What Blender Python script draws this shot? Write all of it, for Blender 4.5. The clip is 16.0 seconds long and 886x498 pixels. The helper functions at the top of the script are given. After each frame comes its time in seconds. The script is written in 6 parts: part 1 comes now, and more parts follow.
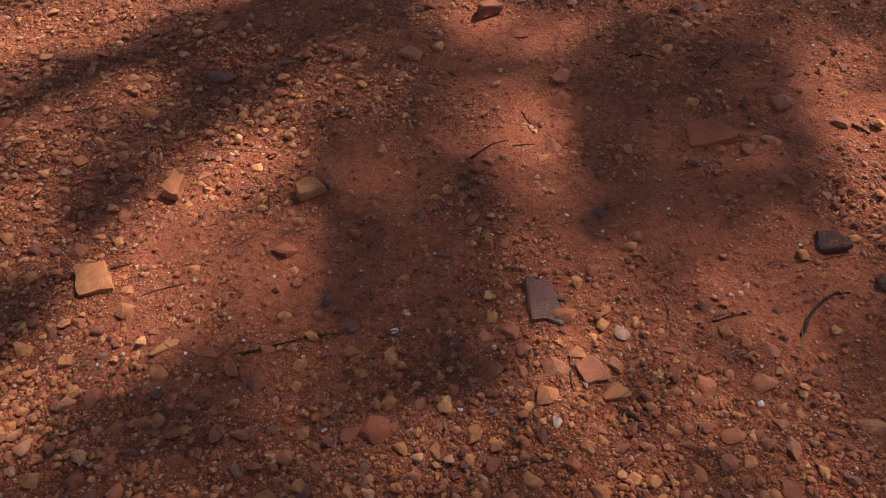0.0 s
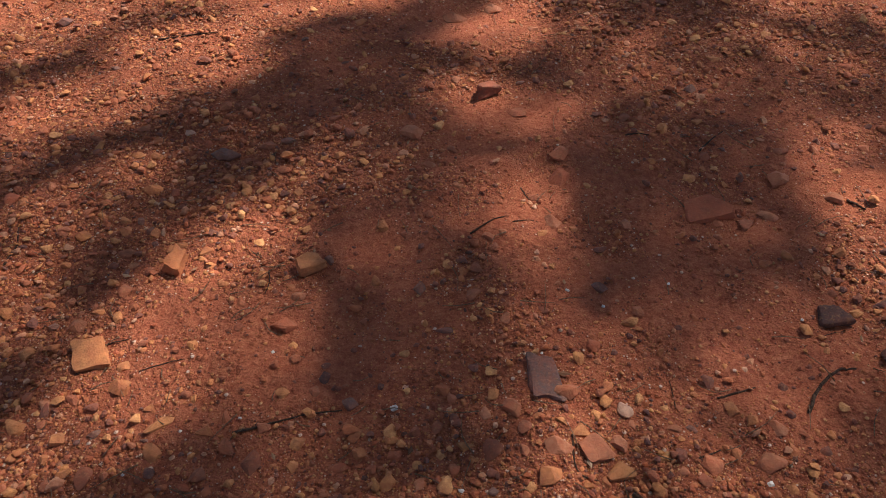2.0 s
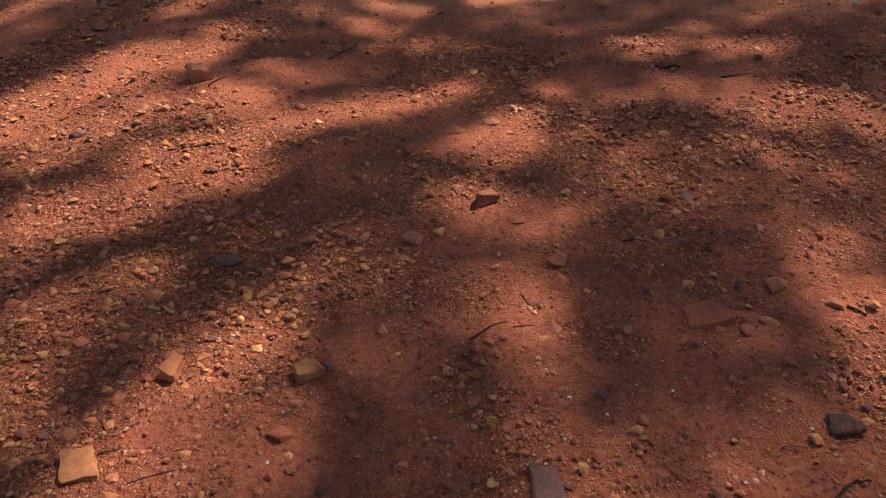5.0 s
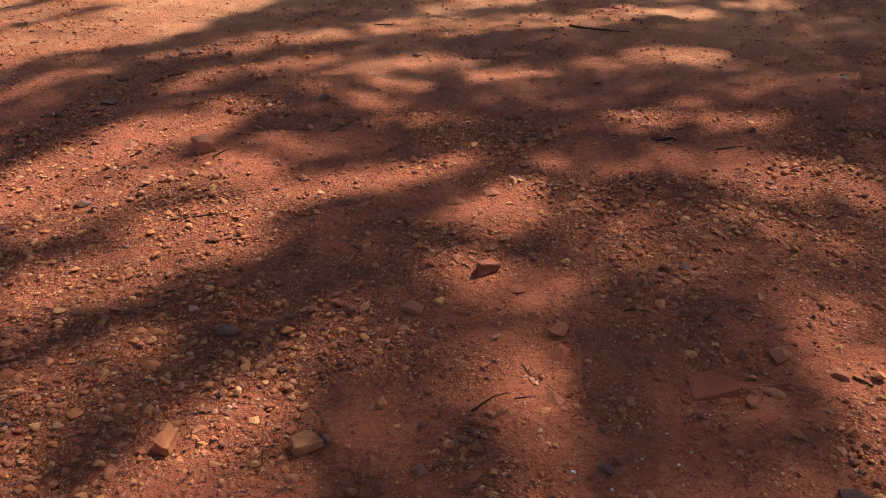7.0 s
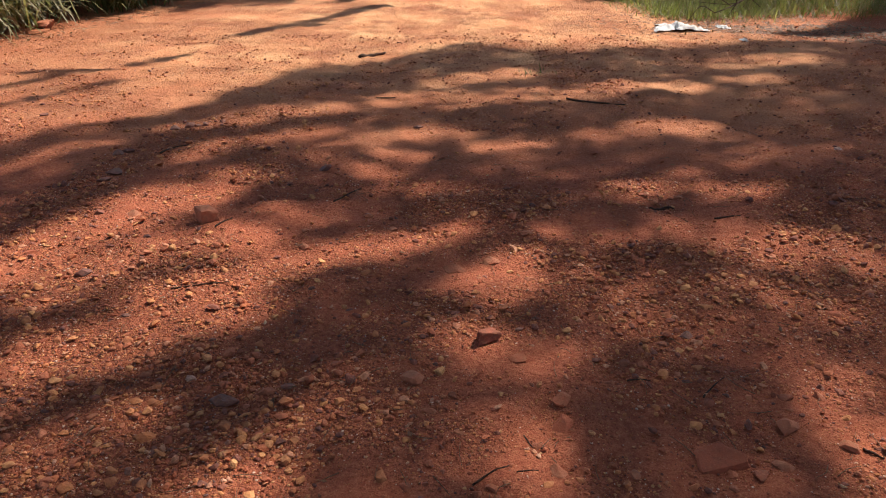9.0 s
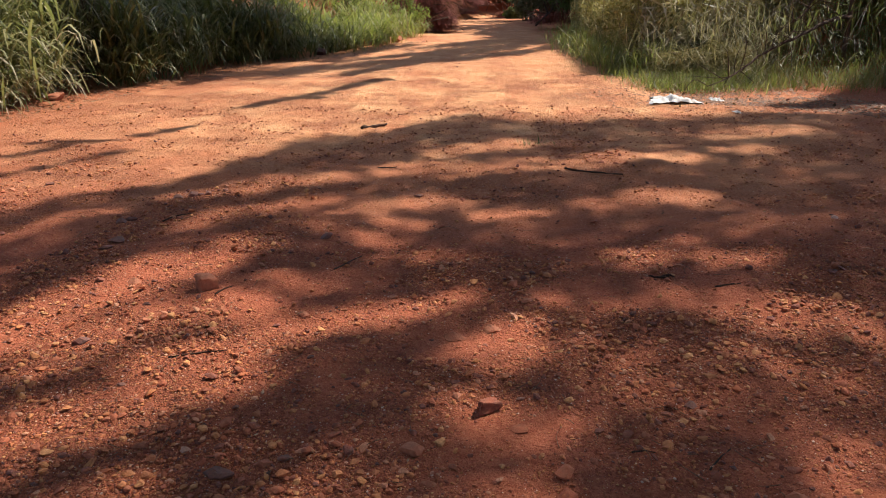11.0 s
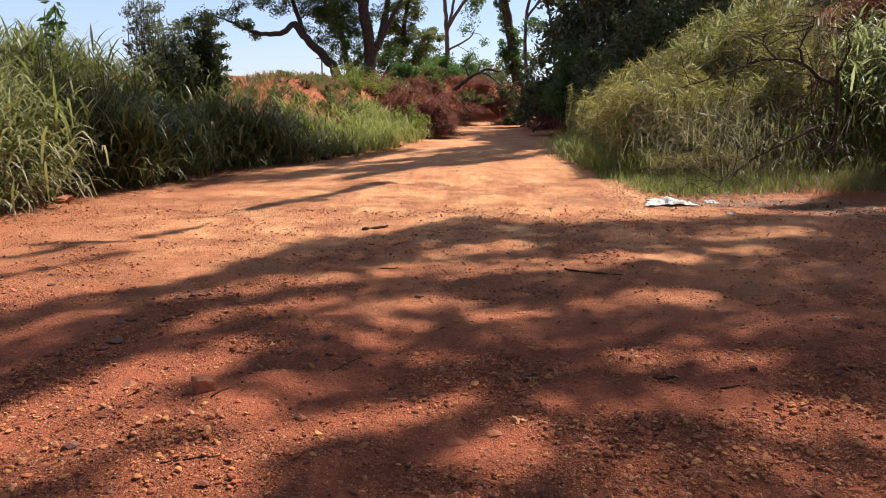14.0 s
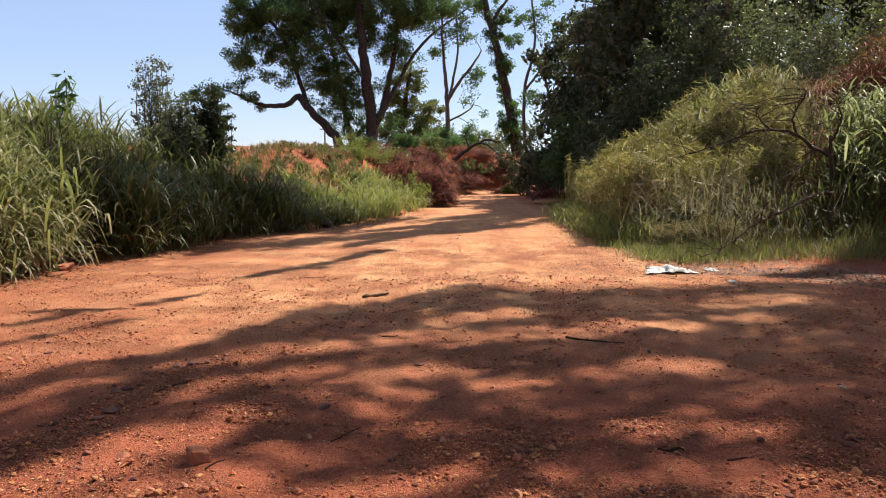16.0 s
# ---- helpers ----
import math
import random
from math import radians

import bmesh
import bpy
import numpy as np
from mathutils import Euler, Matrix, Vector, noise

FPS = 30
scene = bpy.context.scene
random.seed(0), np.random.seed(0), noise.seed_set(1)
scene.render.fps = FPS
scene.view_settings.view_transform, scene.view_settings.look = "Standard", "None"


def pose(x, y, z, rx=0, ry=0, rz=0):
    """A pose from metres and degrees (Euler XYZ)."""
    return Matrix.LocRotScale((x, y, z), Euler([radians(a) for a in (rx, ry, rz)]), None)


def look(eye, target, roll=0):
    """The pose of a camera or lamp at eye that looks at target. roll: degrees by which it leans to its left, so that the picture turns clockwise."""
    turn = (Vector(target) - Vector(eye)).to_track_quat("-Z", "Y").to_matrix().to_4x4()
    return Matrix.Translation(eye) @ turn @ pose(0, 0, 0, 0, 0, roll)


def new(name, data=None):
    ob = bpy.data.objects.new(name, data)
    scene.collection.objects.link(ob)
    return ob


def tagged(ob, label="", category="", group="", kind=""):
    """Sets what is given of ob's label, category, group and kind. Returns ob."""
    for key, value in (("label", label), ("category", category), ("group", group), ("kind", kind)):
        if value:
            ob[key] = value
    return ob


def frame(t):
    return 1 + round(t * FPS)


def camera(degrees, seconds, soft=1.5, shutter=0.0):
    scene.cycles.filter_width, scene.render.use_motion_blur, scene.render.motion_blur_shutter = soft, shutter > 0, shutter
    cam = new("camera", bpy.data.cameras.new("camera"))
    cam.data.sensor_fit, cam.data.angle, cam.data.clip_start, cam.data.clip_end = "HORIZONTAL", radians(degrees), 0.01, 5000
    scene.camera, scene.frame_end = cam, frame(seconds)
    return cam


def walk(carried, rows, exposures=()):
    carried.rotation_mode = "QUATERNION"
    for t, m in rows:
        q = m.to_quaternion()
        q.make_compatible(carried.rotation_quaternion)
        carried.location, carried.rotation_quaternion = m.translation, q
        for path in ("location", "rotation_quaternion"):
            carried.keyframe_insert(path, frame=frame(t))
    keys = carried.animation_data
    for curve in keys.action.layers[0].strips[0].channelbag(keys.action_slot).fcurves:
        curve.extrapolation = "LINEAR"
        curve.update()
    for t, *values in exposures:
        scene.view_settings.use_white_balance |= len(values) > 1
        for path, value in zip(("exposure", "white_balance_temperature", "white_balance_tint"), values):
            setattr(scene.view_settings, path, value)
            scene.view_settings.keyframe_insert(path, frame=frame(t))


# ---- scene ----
# A red dirt road under trees; the camera stands on one spot and tilts up from the gravel to the bend of the road.
EYE = 0.95
cam = camera(64.2, 16.0, 1.0)
TILT = [(0.0, -51.37, -0.08, -0.06), (0.5, -49.7, -0.09, -0.04), (1.0, -48.12, -0.1, -0.04), (1.5, -46.72, -0.08, -0.04), (2.0, -45.29, -0.07, -0.04), (2.5, -43.89, -0.08, -0.04), (3.0, -42.47, -0.08, -0.05), (3.5, -41.04, -0.07, -0.04), (4.0, -39.61, -0.07, -0.04), (6.5, -32.52, -0.02, -0.05), (7.0, -31.12, -0.01, -0.06), (7.5, -29.72, -0.0, -0.05), (8.0, -28.33, 0.0, -0.04), (10.5, -21.43, 0.03, -0.02), (11.0, -20.06, 0.03, -0.03), (11.5, -18.69, 0.04, -0.0), (12.0, -17.34, 0.05, -0.02), (12.5, -15.98, 0.04, 0.03), (13.0, -14.62, 0.05, 0.0), (13.5, -13.27, 0.06, 0.03), (14.0, -11.92, 0.05, -0.0), (14.5, -10.55, 0.07, 0.02), (15.0, -9.16, 0.07, 0.0), (15.5, -7.8, 0.07, -0.01), (16.0, -6.44, 0.09, -0.02)]
walk(cam, [(t, pose(0, 0, EYE, 90 + p, r, y)) for t, p, y, r in TILT])

# ---- light ----
SUN_TURN, SUN_UP = 48.0, 52.0
TO_SUN = Vector((math.sin(radians(SUN_TURN)) * math.cos(radians(SUN_UP)), math.cos(radians(SUN_TURN)) * math.cos(radians(SUN_UP)), math.sin(radians(SUN_UP))))
world = bpy.data.worlds.new("sky")
scene.world = world
world.use_nodes = True
wn = world.node_tree
sky = wn.nodes.new("ShaderNodeTexSky")
sky.sky_type, sky.sun_disc = "NISHITA", False
sky.sun_elevation, sky.sun_rotation = radians(SUN_UP), radians(SUN_TURN)
sky.dust_density, sky.air_density, sky.ozone_density = 0.2, 1.0, 3.0
tint = wn.nodes.new("ShaderNodeMix")
tint.data_type, tint.blend_type = "RGBA", "MULTIPLY"
tint.inputs[0].default_value, tint.inputs[7].default_value = 1.0, (1.0, 0.95, 1.05, 1)
wn.links.new(sky.outputs[0], tint.inputs[6])
haze = wn.nodes.new("ShaderNodeMix")
haze.data_type = "RGBA"
haze.inputs[0].default_value, haze.inputs[7].default_value = 0.5, (3.2, 4.0, 5.6, 1)
wn.links.new(tint.outputs[2], haze.inputs[6])
wn.links.new(haze.outputs[2], wn.nodes["Background"].inputs[0])
wn.nodes["Background"].inputs[1].default_value = 0.105
sun_data = bpy.data.lights.new("sun", "SUN")
sun_data.energy, sun_data.angle, sun_data.color = 5.0, radians(0.55), (1.0, 0.95, 0.86)
sun = new("sun", sun_data)
sun.matrix_world = look(TO_SUN * 60, (0, 0, 0))
scene.view_settings.exposure = 0.66

# ---- materials ----


class Mat:
    """A node material with a few short hands."""

    def __init__(self, name):
        self.m = bpy.data.materials.new(name)
        self.m.use_nodes = True
        self.t = self.m.node_tree
        self.bsdf = self.t.nodes["Principled BSDF"]
        self.out = self.t.nodes["Material Output"]
        self.co = self.node("ShaderNodeTexCoord").outputs["Object"]

    def node(self, kind, **values):
        n = self.t.nodes.new(kind)
        for key, v in values.items():
            sock = n.inputs[int(key[1:])] if key[0] == "i" and key[1:].isdigit() else n.inputs[key]
            if hasattr(v, "is_output"):
                self.t.links.new(v, sock)
            else:
                sock.default_value = v
        return n

    def noise(self, scale, detail=5.0, rough=0.6, co=None):
        return self.node("ShaderNodeTexNoise", Vector=co or self.co, Scale=scale, Detail=detail, Roughness=rough).outputs[0]

    def ramp(self, fac, *stops, constant=False):
        n = self.node("ShaderNodeValToRGB", Fac=fac)
        e = n.color_ramp.elements
        n.color_ramp.interpolation = "CONSTANT" if constant else "LINEAR"
        while len(e) < len(stops):
            e.new(0.5)
        for el, (p, c) in zip(e, stops):
            el.position = p
            el.color = (*c, 1) if isinstance(c, tuple) else (c, c, c, 1)
        return n.outputs[0]

    def mix(self, fac, a, b, how="MIX"):
        n = self.t.nodes.new("ShaderNodeMix")
        n.data_type, n.blend_type = "RGBA", how
        for sock, v in ((n.inputs[0], fac), (n.inputs[6], a), (n.inputs[7], b)):
            if hasattr(v, "is_output"):
                self.t.links.new(v, sock)
            else:
                sock.default_value = (*v, 1) if isinstance(v, tuple) else v
        return n.outputs[2]

    def math(self, how, a, b=0.5):
        n = self.t.nodes.new("ShaderNodeMath")
        n.operation = how
        for sock, v in ((n.inputs[0], a), (n.inputs[1], b)):
            if hasattr(v, "is_output"):
                self.t.links.new(v, sock)
            else:
                sock.default_value = v
        return n.outputs[0]

    def bump(self, height, distance, strength=1.0, normal=None):
        n = self.node("ShaderNodeBump", Height=height, Distance=distance, Strength=strength)
        if normal:
            self.t.links.new(normal, n.inputs["Normal"])
        return n.outputs[0]

    def done(self, colour, rough=0.9, normal=None, spec=0.3):
        for sock, v in (("Base Color", colour), ("Roughness", rough), ("Normal", normal)):
            if v is None:
                continue
            if hasattr(v, "is_output"):
                self.t.links.new(v, self.bsdf.inputs[sock])
            else:
                self.bsdf.inputs[sock].default_value = (*v, 1) if isinstance(v, tuple) else v
        self.bsdf.inputs["Specular IOR Level"].default_value = spec
        return self.m


GRIT = ((0.0, (0.36, 0.11, 0.045)), (0.3, (0.56, 0.22, 0.08)), (0.5, (0.42, 0.13, 0.055)), (0.66, (0.62, 0.31, 0.14)), (0.8, (0.14, 0.055, 0.045)), (0.92, (0.72, 0.50, 0.38)))


def soil_material():
    m = Mat("red_soil")
    big = m.noise(0.55, 4)
    mid = m.noise(5.0, 5, 0.65)
    fine = m.noise(70.0, 6, 0.75)
    dusty = m.noise(260.0, 4, 0.7)
    base = m.mix(m.ramp(mid, (0.3, 0.0), (0.72, 1.0)), SOIL_DARK, SOIL_RED)
    base = m.mix(m.ramp(fine, (0.36, 0.0), (0.7, 0.85)), base, SOIL_DUST)
    base = m.mix(m.ramp(dusty, (0.3, 0.45), (0.5, 0.0)), base, (0.16, 0.045, 0.028))
    base = m.mix(m.ramp(dusty, (0.55, 0.0), (0.75, 0.5)), base, (0.60, 0.27, 0.15))
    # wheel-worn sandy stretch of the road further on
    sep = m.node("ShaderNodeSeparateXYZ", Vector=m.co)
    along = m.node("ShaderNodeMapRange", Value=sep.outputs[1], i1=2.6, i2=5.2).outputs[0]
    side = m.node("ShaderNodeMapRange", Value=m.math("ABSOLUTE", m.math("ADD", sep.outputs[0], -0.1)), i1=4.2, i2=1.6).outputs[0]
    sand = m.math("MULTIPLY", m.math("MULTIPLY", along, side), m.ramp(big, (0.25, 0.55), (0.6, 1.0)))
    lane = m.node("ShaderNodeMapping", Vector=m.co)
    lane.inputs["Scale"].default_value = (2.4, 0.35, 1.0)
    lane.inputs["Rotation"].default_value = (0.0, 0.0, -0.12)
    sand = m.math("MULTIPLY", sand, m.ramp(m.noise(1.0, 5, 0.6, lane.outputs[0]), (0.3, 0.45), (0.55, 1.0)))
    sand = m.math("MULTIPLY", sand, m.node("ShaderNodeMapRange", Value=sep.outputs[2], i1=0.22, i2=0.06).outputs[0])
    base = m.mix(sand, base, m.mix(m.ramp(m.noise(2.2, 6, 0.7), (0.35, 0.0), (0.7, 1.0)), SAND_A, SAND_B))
    # small grains lying in the dust, thickest in the stony tracts
    tract = m.node("ShaderNodeAttribute")
    tract.attribute_name = "stony"
    tract = tract.outputs["Fac"]
    base = m.mix(m.ramp(tract, (0.3, 0.0), (0.85, 0.55)), base, m.mix(m.ramp(fine, (0.35, 0.0), (0.65, 1.0)), (0.19, 0.045, 0.028), (0.42, 0.125, 0.062)))
    normal_height = m.math("ADD", m.math("MULTIPLY", fine, 1.1), m.math("MULTIPLY", m.noise(24.0, 5, 0.7), 1.6))
    for scale, cut, amount in ((95.0, 0.36, 0.85), (210.0, 0.42, 0.8), (430.0, 0.4, 0.6)):
        v = m.node("ShaderNodeTexVoronoi", Vector=m.co, Scale=scale)
        thick = m.math("SUBTRACT", m.ramp(m.noise(scale * 0.035, 3), (0.36, 1.12), (0.66, 0.72)), m.math("MULTIPLY", tract, 0.62))
        keep = m.math("GREATER_THAN", m.node("ShaderNodeSeparateColor", Color=v.outputs["Color"]).outputs[0], thick)
        grain = m.math("MULTIPLY", m.ramp(v.outputs["Distance"], (cut * 0.75, 1.0), (cut, 0.0)), keep)
        tint = m.ramp(m.node("ShaderNodeSeparateColor", Color=v.outputs["Color"]).outputs[1], *GRIT, constant=True)
        base = m.mix(m.math("MULTIPLY", grain, amount), base, tint)
        dome = m.math("MULTIPLY", m.math("SUBTRACT", 0.5, v.outputs["Distance"]), keep)
        normal_height = m.math("ADD", normal_height, m.math("MULTIPLY", dome, 95.0 / scale * 1.6))
    n = m.bump(normal_height, 0.008, 1.0)
    return m.done(base, 0.95, n, 0.15)


def stone_material(name, colours, per_island=False, dust=0.45, spec=0.25):
    m = Mat(name)
    if per_island:
        rnd = m.node("ShaderNodeNewGeometry").outputs["Random Per Island"]
    else:
        rnd = m.node("ShaderNodeObjectInfo").outputs["Random"]
    step = 1.0 / len(colours)
    base = m.ramp(rnd, *[(i * step, c) for i, c in enumerate(colours)], constant=per_island)
    co = m.node("ShaderNodeNewGeometry").outputs["Position"]
    mott = m.noise(55.0, 5, 0.7, co)
    base = m.mix(m.ramp(mott, (0.33, 0.6), (0.6, 0.0)), base, (0.13, 0.05, 0.032))
    veins = m.noise(160.0, 3, 0.6, co)
    base = m.mix(m.ramp(veins, (0.55, 0.0), (0.75, 0.3)), base, (0.62, 0.30, 0.12))
    dirt = m.ramp(m.noise(38.0, 6, 0.75, co), (0.4, 0.0), (0.64, dust))
    base = m.mix(dirt, base, SOIL_RED)
    n = m.bump(m.noise(220.0, 6, 0.7, co), 0.0022, 0.9)
    return m.done(base, 0.8, n, spec)


def leaf_material(name, colours, through_light=0.35, rough=0.5, glow=(0.23, 0.27, 0.05)):
    m = Mat(name)
    rnd = m.node("ShaderNodeNewGeometry").outputs["Random Per Island"]
    step = 1.0 / max(1, len(colours) - 1)
    base = m.ramp(rnd, *[(i * step, c) for i, c in enumerate(colours)])
    base = m.mix(m.ramp(m.noise(1.4, 4), (0.35, 0.0), (0.7, 0.35)), base, tuple(c * 0.55 for c in colours[0]))
    m.done(base, rough, None, 0.35)
    tr = m.node("ShaderNodeBsdfTranslucent", Color=m.mix(0.5, base, glow))
    mixer = m.node("ShaderNodeMixShader", i0=through_light, i1=m.bsdf.outputs[0], i2=tr.outputs[0])
    m.t.links.new(mixer.outputs[0], m.out.inputs[0])
    return m.m


def bark_material(name, dark, light, scale=9.0):
    m = Mat(name)
    mp = m.node("ShaderNodeMapping", Vector=m.co)
    mp.inputs["Scale"].default_value = (1.0, 1.0, 0.22)
    streak = m.noise(scale * 2.2, 6, 0.7, mp.outputs[0])
    base = m.mix(m.ramp(streak, (0.3, 0.0), (0.7, 1.0)), dark, light)
    base = m.mix(m.ramp(m.noise(1.3, 3), (0.5, 0.0), (0.75, 0.35)), base, (0.09, 0.10, 0.06))
    return m.done(base, 0.9, m.bump(streak, 0.03, 0.8), 0.2)


SOIL_RED, SOIL_DARK, SOIL_DUST = (0.395, 0.096, 0.044), (0.23, 0.049, 0.029), (0.545, 0.182, 0.092)
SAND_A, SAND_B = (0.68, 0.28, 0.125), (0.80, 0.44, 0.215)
SOIL = soil_material()
STONE = {
    "ochre": stone_material("ochre_stone", ((0.50, 0.172, 0.061), (0.43, 0.146, 0.057), (0.55, 0.215, 0.082)), dust=0.45),
    "tan": stone_material("tan_stone", ((0.43, 0.155, 0.074), (0.38, 0.129, 0.066), (0.47, 0.181, 0.098)), dust=0.6),
    "brown": stone_material("brown_stone", ((0.28, 0.086, 0.045), (0.22, 0.069, 0.041), (0.33, 0.112, 0.057)), dust=0.5),
    "grey": stone_material("grey_stone", ((0.17, 0.085, 0.07), (0.12, 0.07, 0.065), (0.21, 0.115, 0.09)), dust=0.4),
    "russet": stone_material("russet_stone", ((0.40, 0.107, 0.049), (0.34, 0.086, 0.041), (0.44, 0.138, 0.066)), dust=0.75),
    "pale": stone_material("pale_stone", ((0.62, 0.378, 0.279), (0.55, 0.310, 0.213), (0.66, 0.430, 0.344)), dust=0.3),
    "white": stone_material("white_quartz", ((0.80, 0.70, 0.64), (0.74, 0.62, 0.54), (0.82, 0.75, 0.70)), dust=0.05),
    "dark": stone_material("dark_stone", ((0.06, 0.03, 0.028), (0.075, 0.04, 0.035), (0.05, 0.027, 0.027)), dust=0.15),
}
GRAVEL = stone_material("mixed_gravel", ((0.130, 0.062, 0.055), (0.479, 0.122, 0.049), (0.616, 0.215, 0.080), (0.342, 0.088, 0.042), (0.524, 0.157, 0.064), (0.180, 0.063, 0.046), (0.661, 0.275, 0.112), (0.410, 0.103, 0.047), (0.593, 0.235, 0.112), (0.240, 0.065, 0.037), (0.547, 0.166, 0.067), (0.150, 0.063, 0.052), (0.638, 0.245, 0.089), (0.456, 0.128, 0.058), (0.730, 0.392, 0.243)), per_island=True, dust=0.6)
COARSE = stone_material("coarse_gravel_stone", ((0.130, 0.062, 0.055), (0.502, 0.147, 0.060), (0.661, 0.275, 0.098), (0.342, 0.108, 0.056), (0.593, 0.215, 0.080), (0.190, 0.077, 0.057), (0.707, 0.333, 0.131), (0.433, 0.128, 0.060), (0.616, 0.284, 0.158), (0.547, 0.186, 0.075), (0.684, 0.284, 0.103), (0.456, 0.157, 0.080)), per_island=True, dust=0.55)
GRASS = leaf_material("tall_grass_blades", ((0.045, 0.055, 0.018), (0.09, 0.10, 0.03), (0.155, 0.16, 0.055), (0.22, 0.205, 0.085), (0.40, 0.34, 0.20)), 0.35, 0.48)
SCRUB = leaf_material("dry_scrub_blades", ((0.13, 0.10, 0.04), (0.24, 0.16, 0.07), (0.34, 0.19, 0.10), (0.38, 0.16, 0.09)), 0.35, 0.6)
FINE_GRASS = leaf_material("fine_grass_blades", ((0.138, 0.123, 0.045), (0.289, 0.248, 0.097), (0.468, 0.385, 0.179), (0.660, 0.537, 0.330)), 0.5, 0.6, (0.32, 0.28, 0.11))
STRAW = leaf_material("straw_blades", ((0.200, 0.163, 0.075), (0.350, 0.275, 0.150), (0.525, 0.425, 0.275), (0.625, 0.525, 0.375)), 0.4, 0.6)
# Yellow-green grass copy with sunlight put into its colour.
GRASS_LIT = leaf_material("bright_lit_grass_blades", ((0.12, 0.15, 0.03), (0.22, 0.25, 0.055), (0.34, 0.34, 0.11), (0.48, 0.43, 0.24)), 0.5, 0.5, (0.40, 0.44, 0.07))
CANE = leaf_material("cane_grass_blades", ((0.090, 0.108, 0.036), (0.180, 0.204, 0.072), (0.312, 0.330, 0.132), (0.576, 0.540, 0.336)), 0.6, 0.42, (0.26, 0.29, 0.10))
FEATHERY = leaf_material("feathery_grass_blades", ((0.195, 0.183, 0.053), (0.389, 0.350, 0.116), (0.602, 0.516, 0.212), (0.800, 0.715, 0.389)), 0.6, 0.6, (0.36, 0.338, 0.10))
STRAW_GREEN = leaf_material("drooping_grass_blades", ((0.12, 0.13, 0.045), (0.26, 0.24, 0.11), (0.44, 0.36, 0.22), (0.60, 0.50, 0.36)), 0.4, 0.55, (0.34, 0.30, 0.12))
DRY_STALK = leaf_material("dry_stalk_blades", ((0.05, 0.03, 0.022), (0.10, 0.06, 0.045), (0.20, 0.13, 0.09)), 0.1, 0.7)
LAWN = leaf_material("low_grass_blades", ((0.085, 0.10, 0.022), (0.15, 0.155, 0.038), (0.25, 0.19, 0.075), (0.32, 0.2, 0.1)), 0.4, 0.6)
LEAF = leaf_material("tree_leaves", ((0.05, 0.088, 0.028), (0.085, 0.14, 0.042), (0.16, 0.22, 0.075)), 0.5, 0.4, (0.13, 0.27, 0.05))
LEAF_LIGHT = leaf_material("light_leaves", ((0.08, 0.11, 0.03), (0.13, 0.16, 0.045), (0.20, 0.22, 0.08)), 0.4, 0.5)
# Scrub leaves at the bend, lightened so that they look sunlit.
LEAF_BRIGHT = leaf_material("bright_scrub_leaves", ((0.11, 0.14, 0.03), (0.20, 0.235, 0.055), (0.31, 0.33, 0.10)), 0.5, 0.5, (0.32, 0.38, 0.06))
# Thicket leaves in two tones: darkened as if shaded, then lightened as if sunlit.
LEAF_DARK = leaf_material("thicket_leaves_shade_tone", ((0.035, 0.043, 0.018), (0.072, 0.08, 0.035), (0.17, 0.17, 0.095)), 0.3, 0.5, (0.18, 0.24, 0.07))
LEAF_THICKET_LIT = leaf_material("thicket_leaves_lit_tone", ((0.05, 0.06, 0.025), (0.11, 0.12, 0.055), (0.24, 0.24, 0.14)), 0.4, 0.4, (0.22, 0.28, 0.08))
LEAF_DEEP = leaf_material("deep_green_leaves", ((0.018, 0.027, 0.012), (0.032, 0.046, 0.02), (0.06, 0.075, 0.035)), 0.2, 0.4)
# Paler, more straw-coloured copy of the tall grass, lightened for sun.
GRASS_PALE = leaf_material("pale_lit_grass_blades", ((0.07, 0.085, 0.025), (0.18, 0.195, 0.06), (0.36, 0.34, 0.145), (0.64, 0.55, 0.37)), 0.45, 0.58, (0.30, 0.32, 0.08))
LEAF_GREY = leaf_material("grey_shrub_leaves", ((0.09, 0.10, 0.065), (0.15, 0.16, 0.11), (0.24, 0.24, 0.17)), 0.3, 0.45)
DRY = leaf_material("dry_brush_fronds", ((0.12, 0.020, 0.017), (0.27, 0.046, 0.036), (0.42, 0.105, 0.085)), 0.25, 0.8)
LITTER = leaf_material("fallen_leaves", ((0.11, 0.045, 0.025), (0.22, 0.085, 0.04), (0.34, 0.16, 0.08), (0.42, 0.25, 0.15)), 0.1, 0.7)
BARK = bark_material("tree_bark", (0.03, 0.023, 0.019), (0.095, 0.07, 0.056))
BARK_PALE = bark_material("grey_bark", (0.07, 0.052, 0.042), (0.20, 0.15, 0.12))
TWIG = bark_material("dry_twig", (0.045, 0.024, 0.017), (0.13, 0.07, 0.045), 60.0)

# ---- building helpers ----


def link_mesh(name, verts, faces, material, parent=None, label="", smooth=True):
    me = bpy.data.meshes.new(name)
    me.from_pydata(verts.tolist() if hasattr(verts, "tolist") else verts, [], faces.tolist() if hasattr(faces, "tolist") else faces)
    me.polygons.foreach_set("use_smooth", [smooth] * len(me.polygons))
    me.materials.append(material)
    ob = new(name, me)
    if parent:
        ob.parent = parent
    if label:
        ob["label"] = label
    return ob


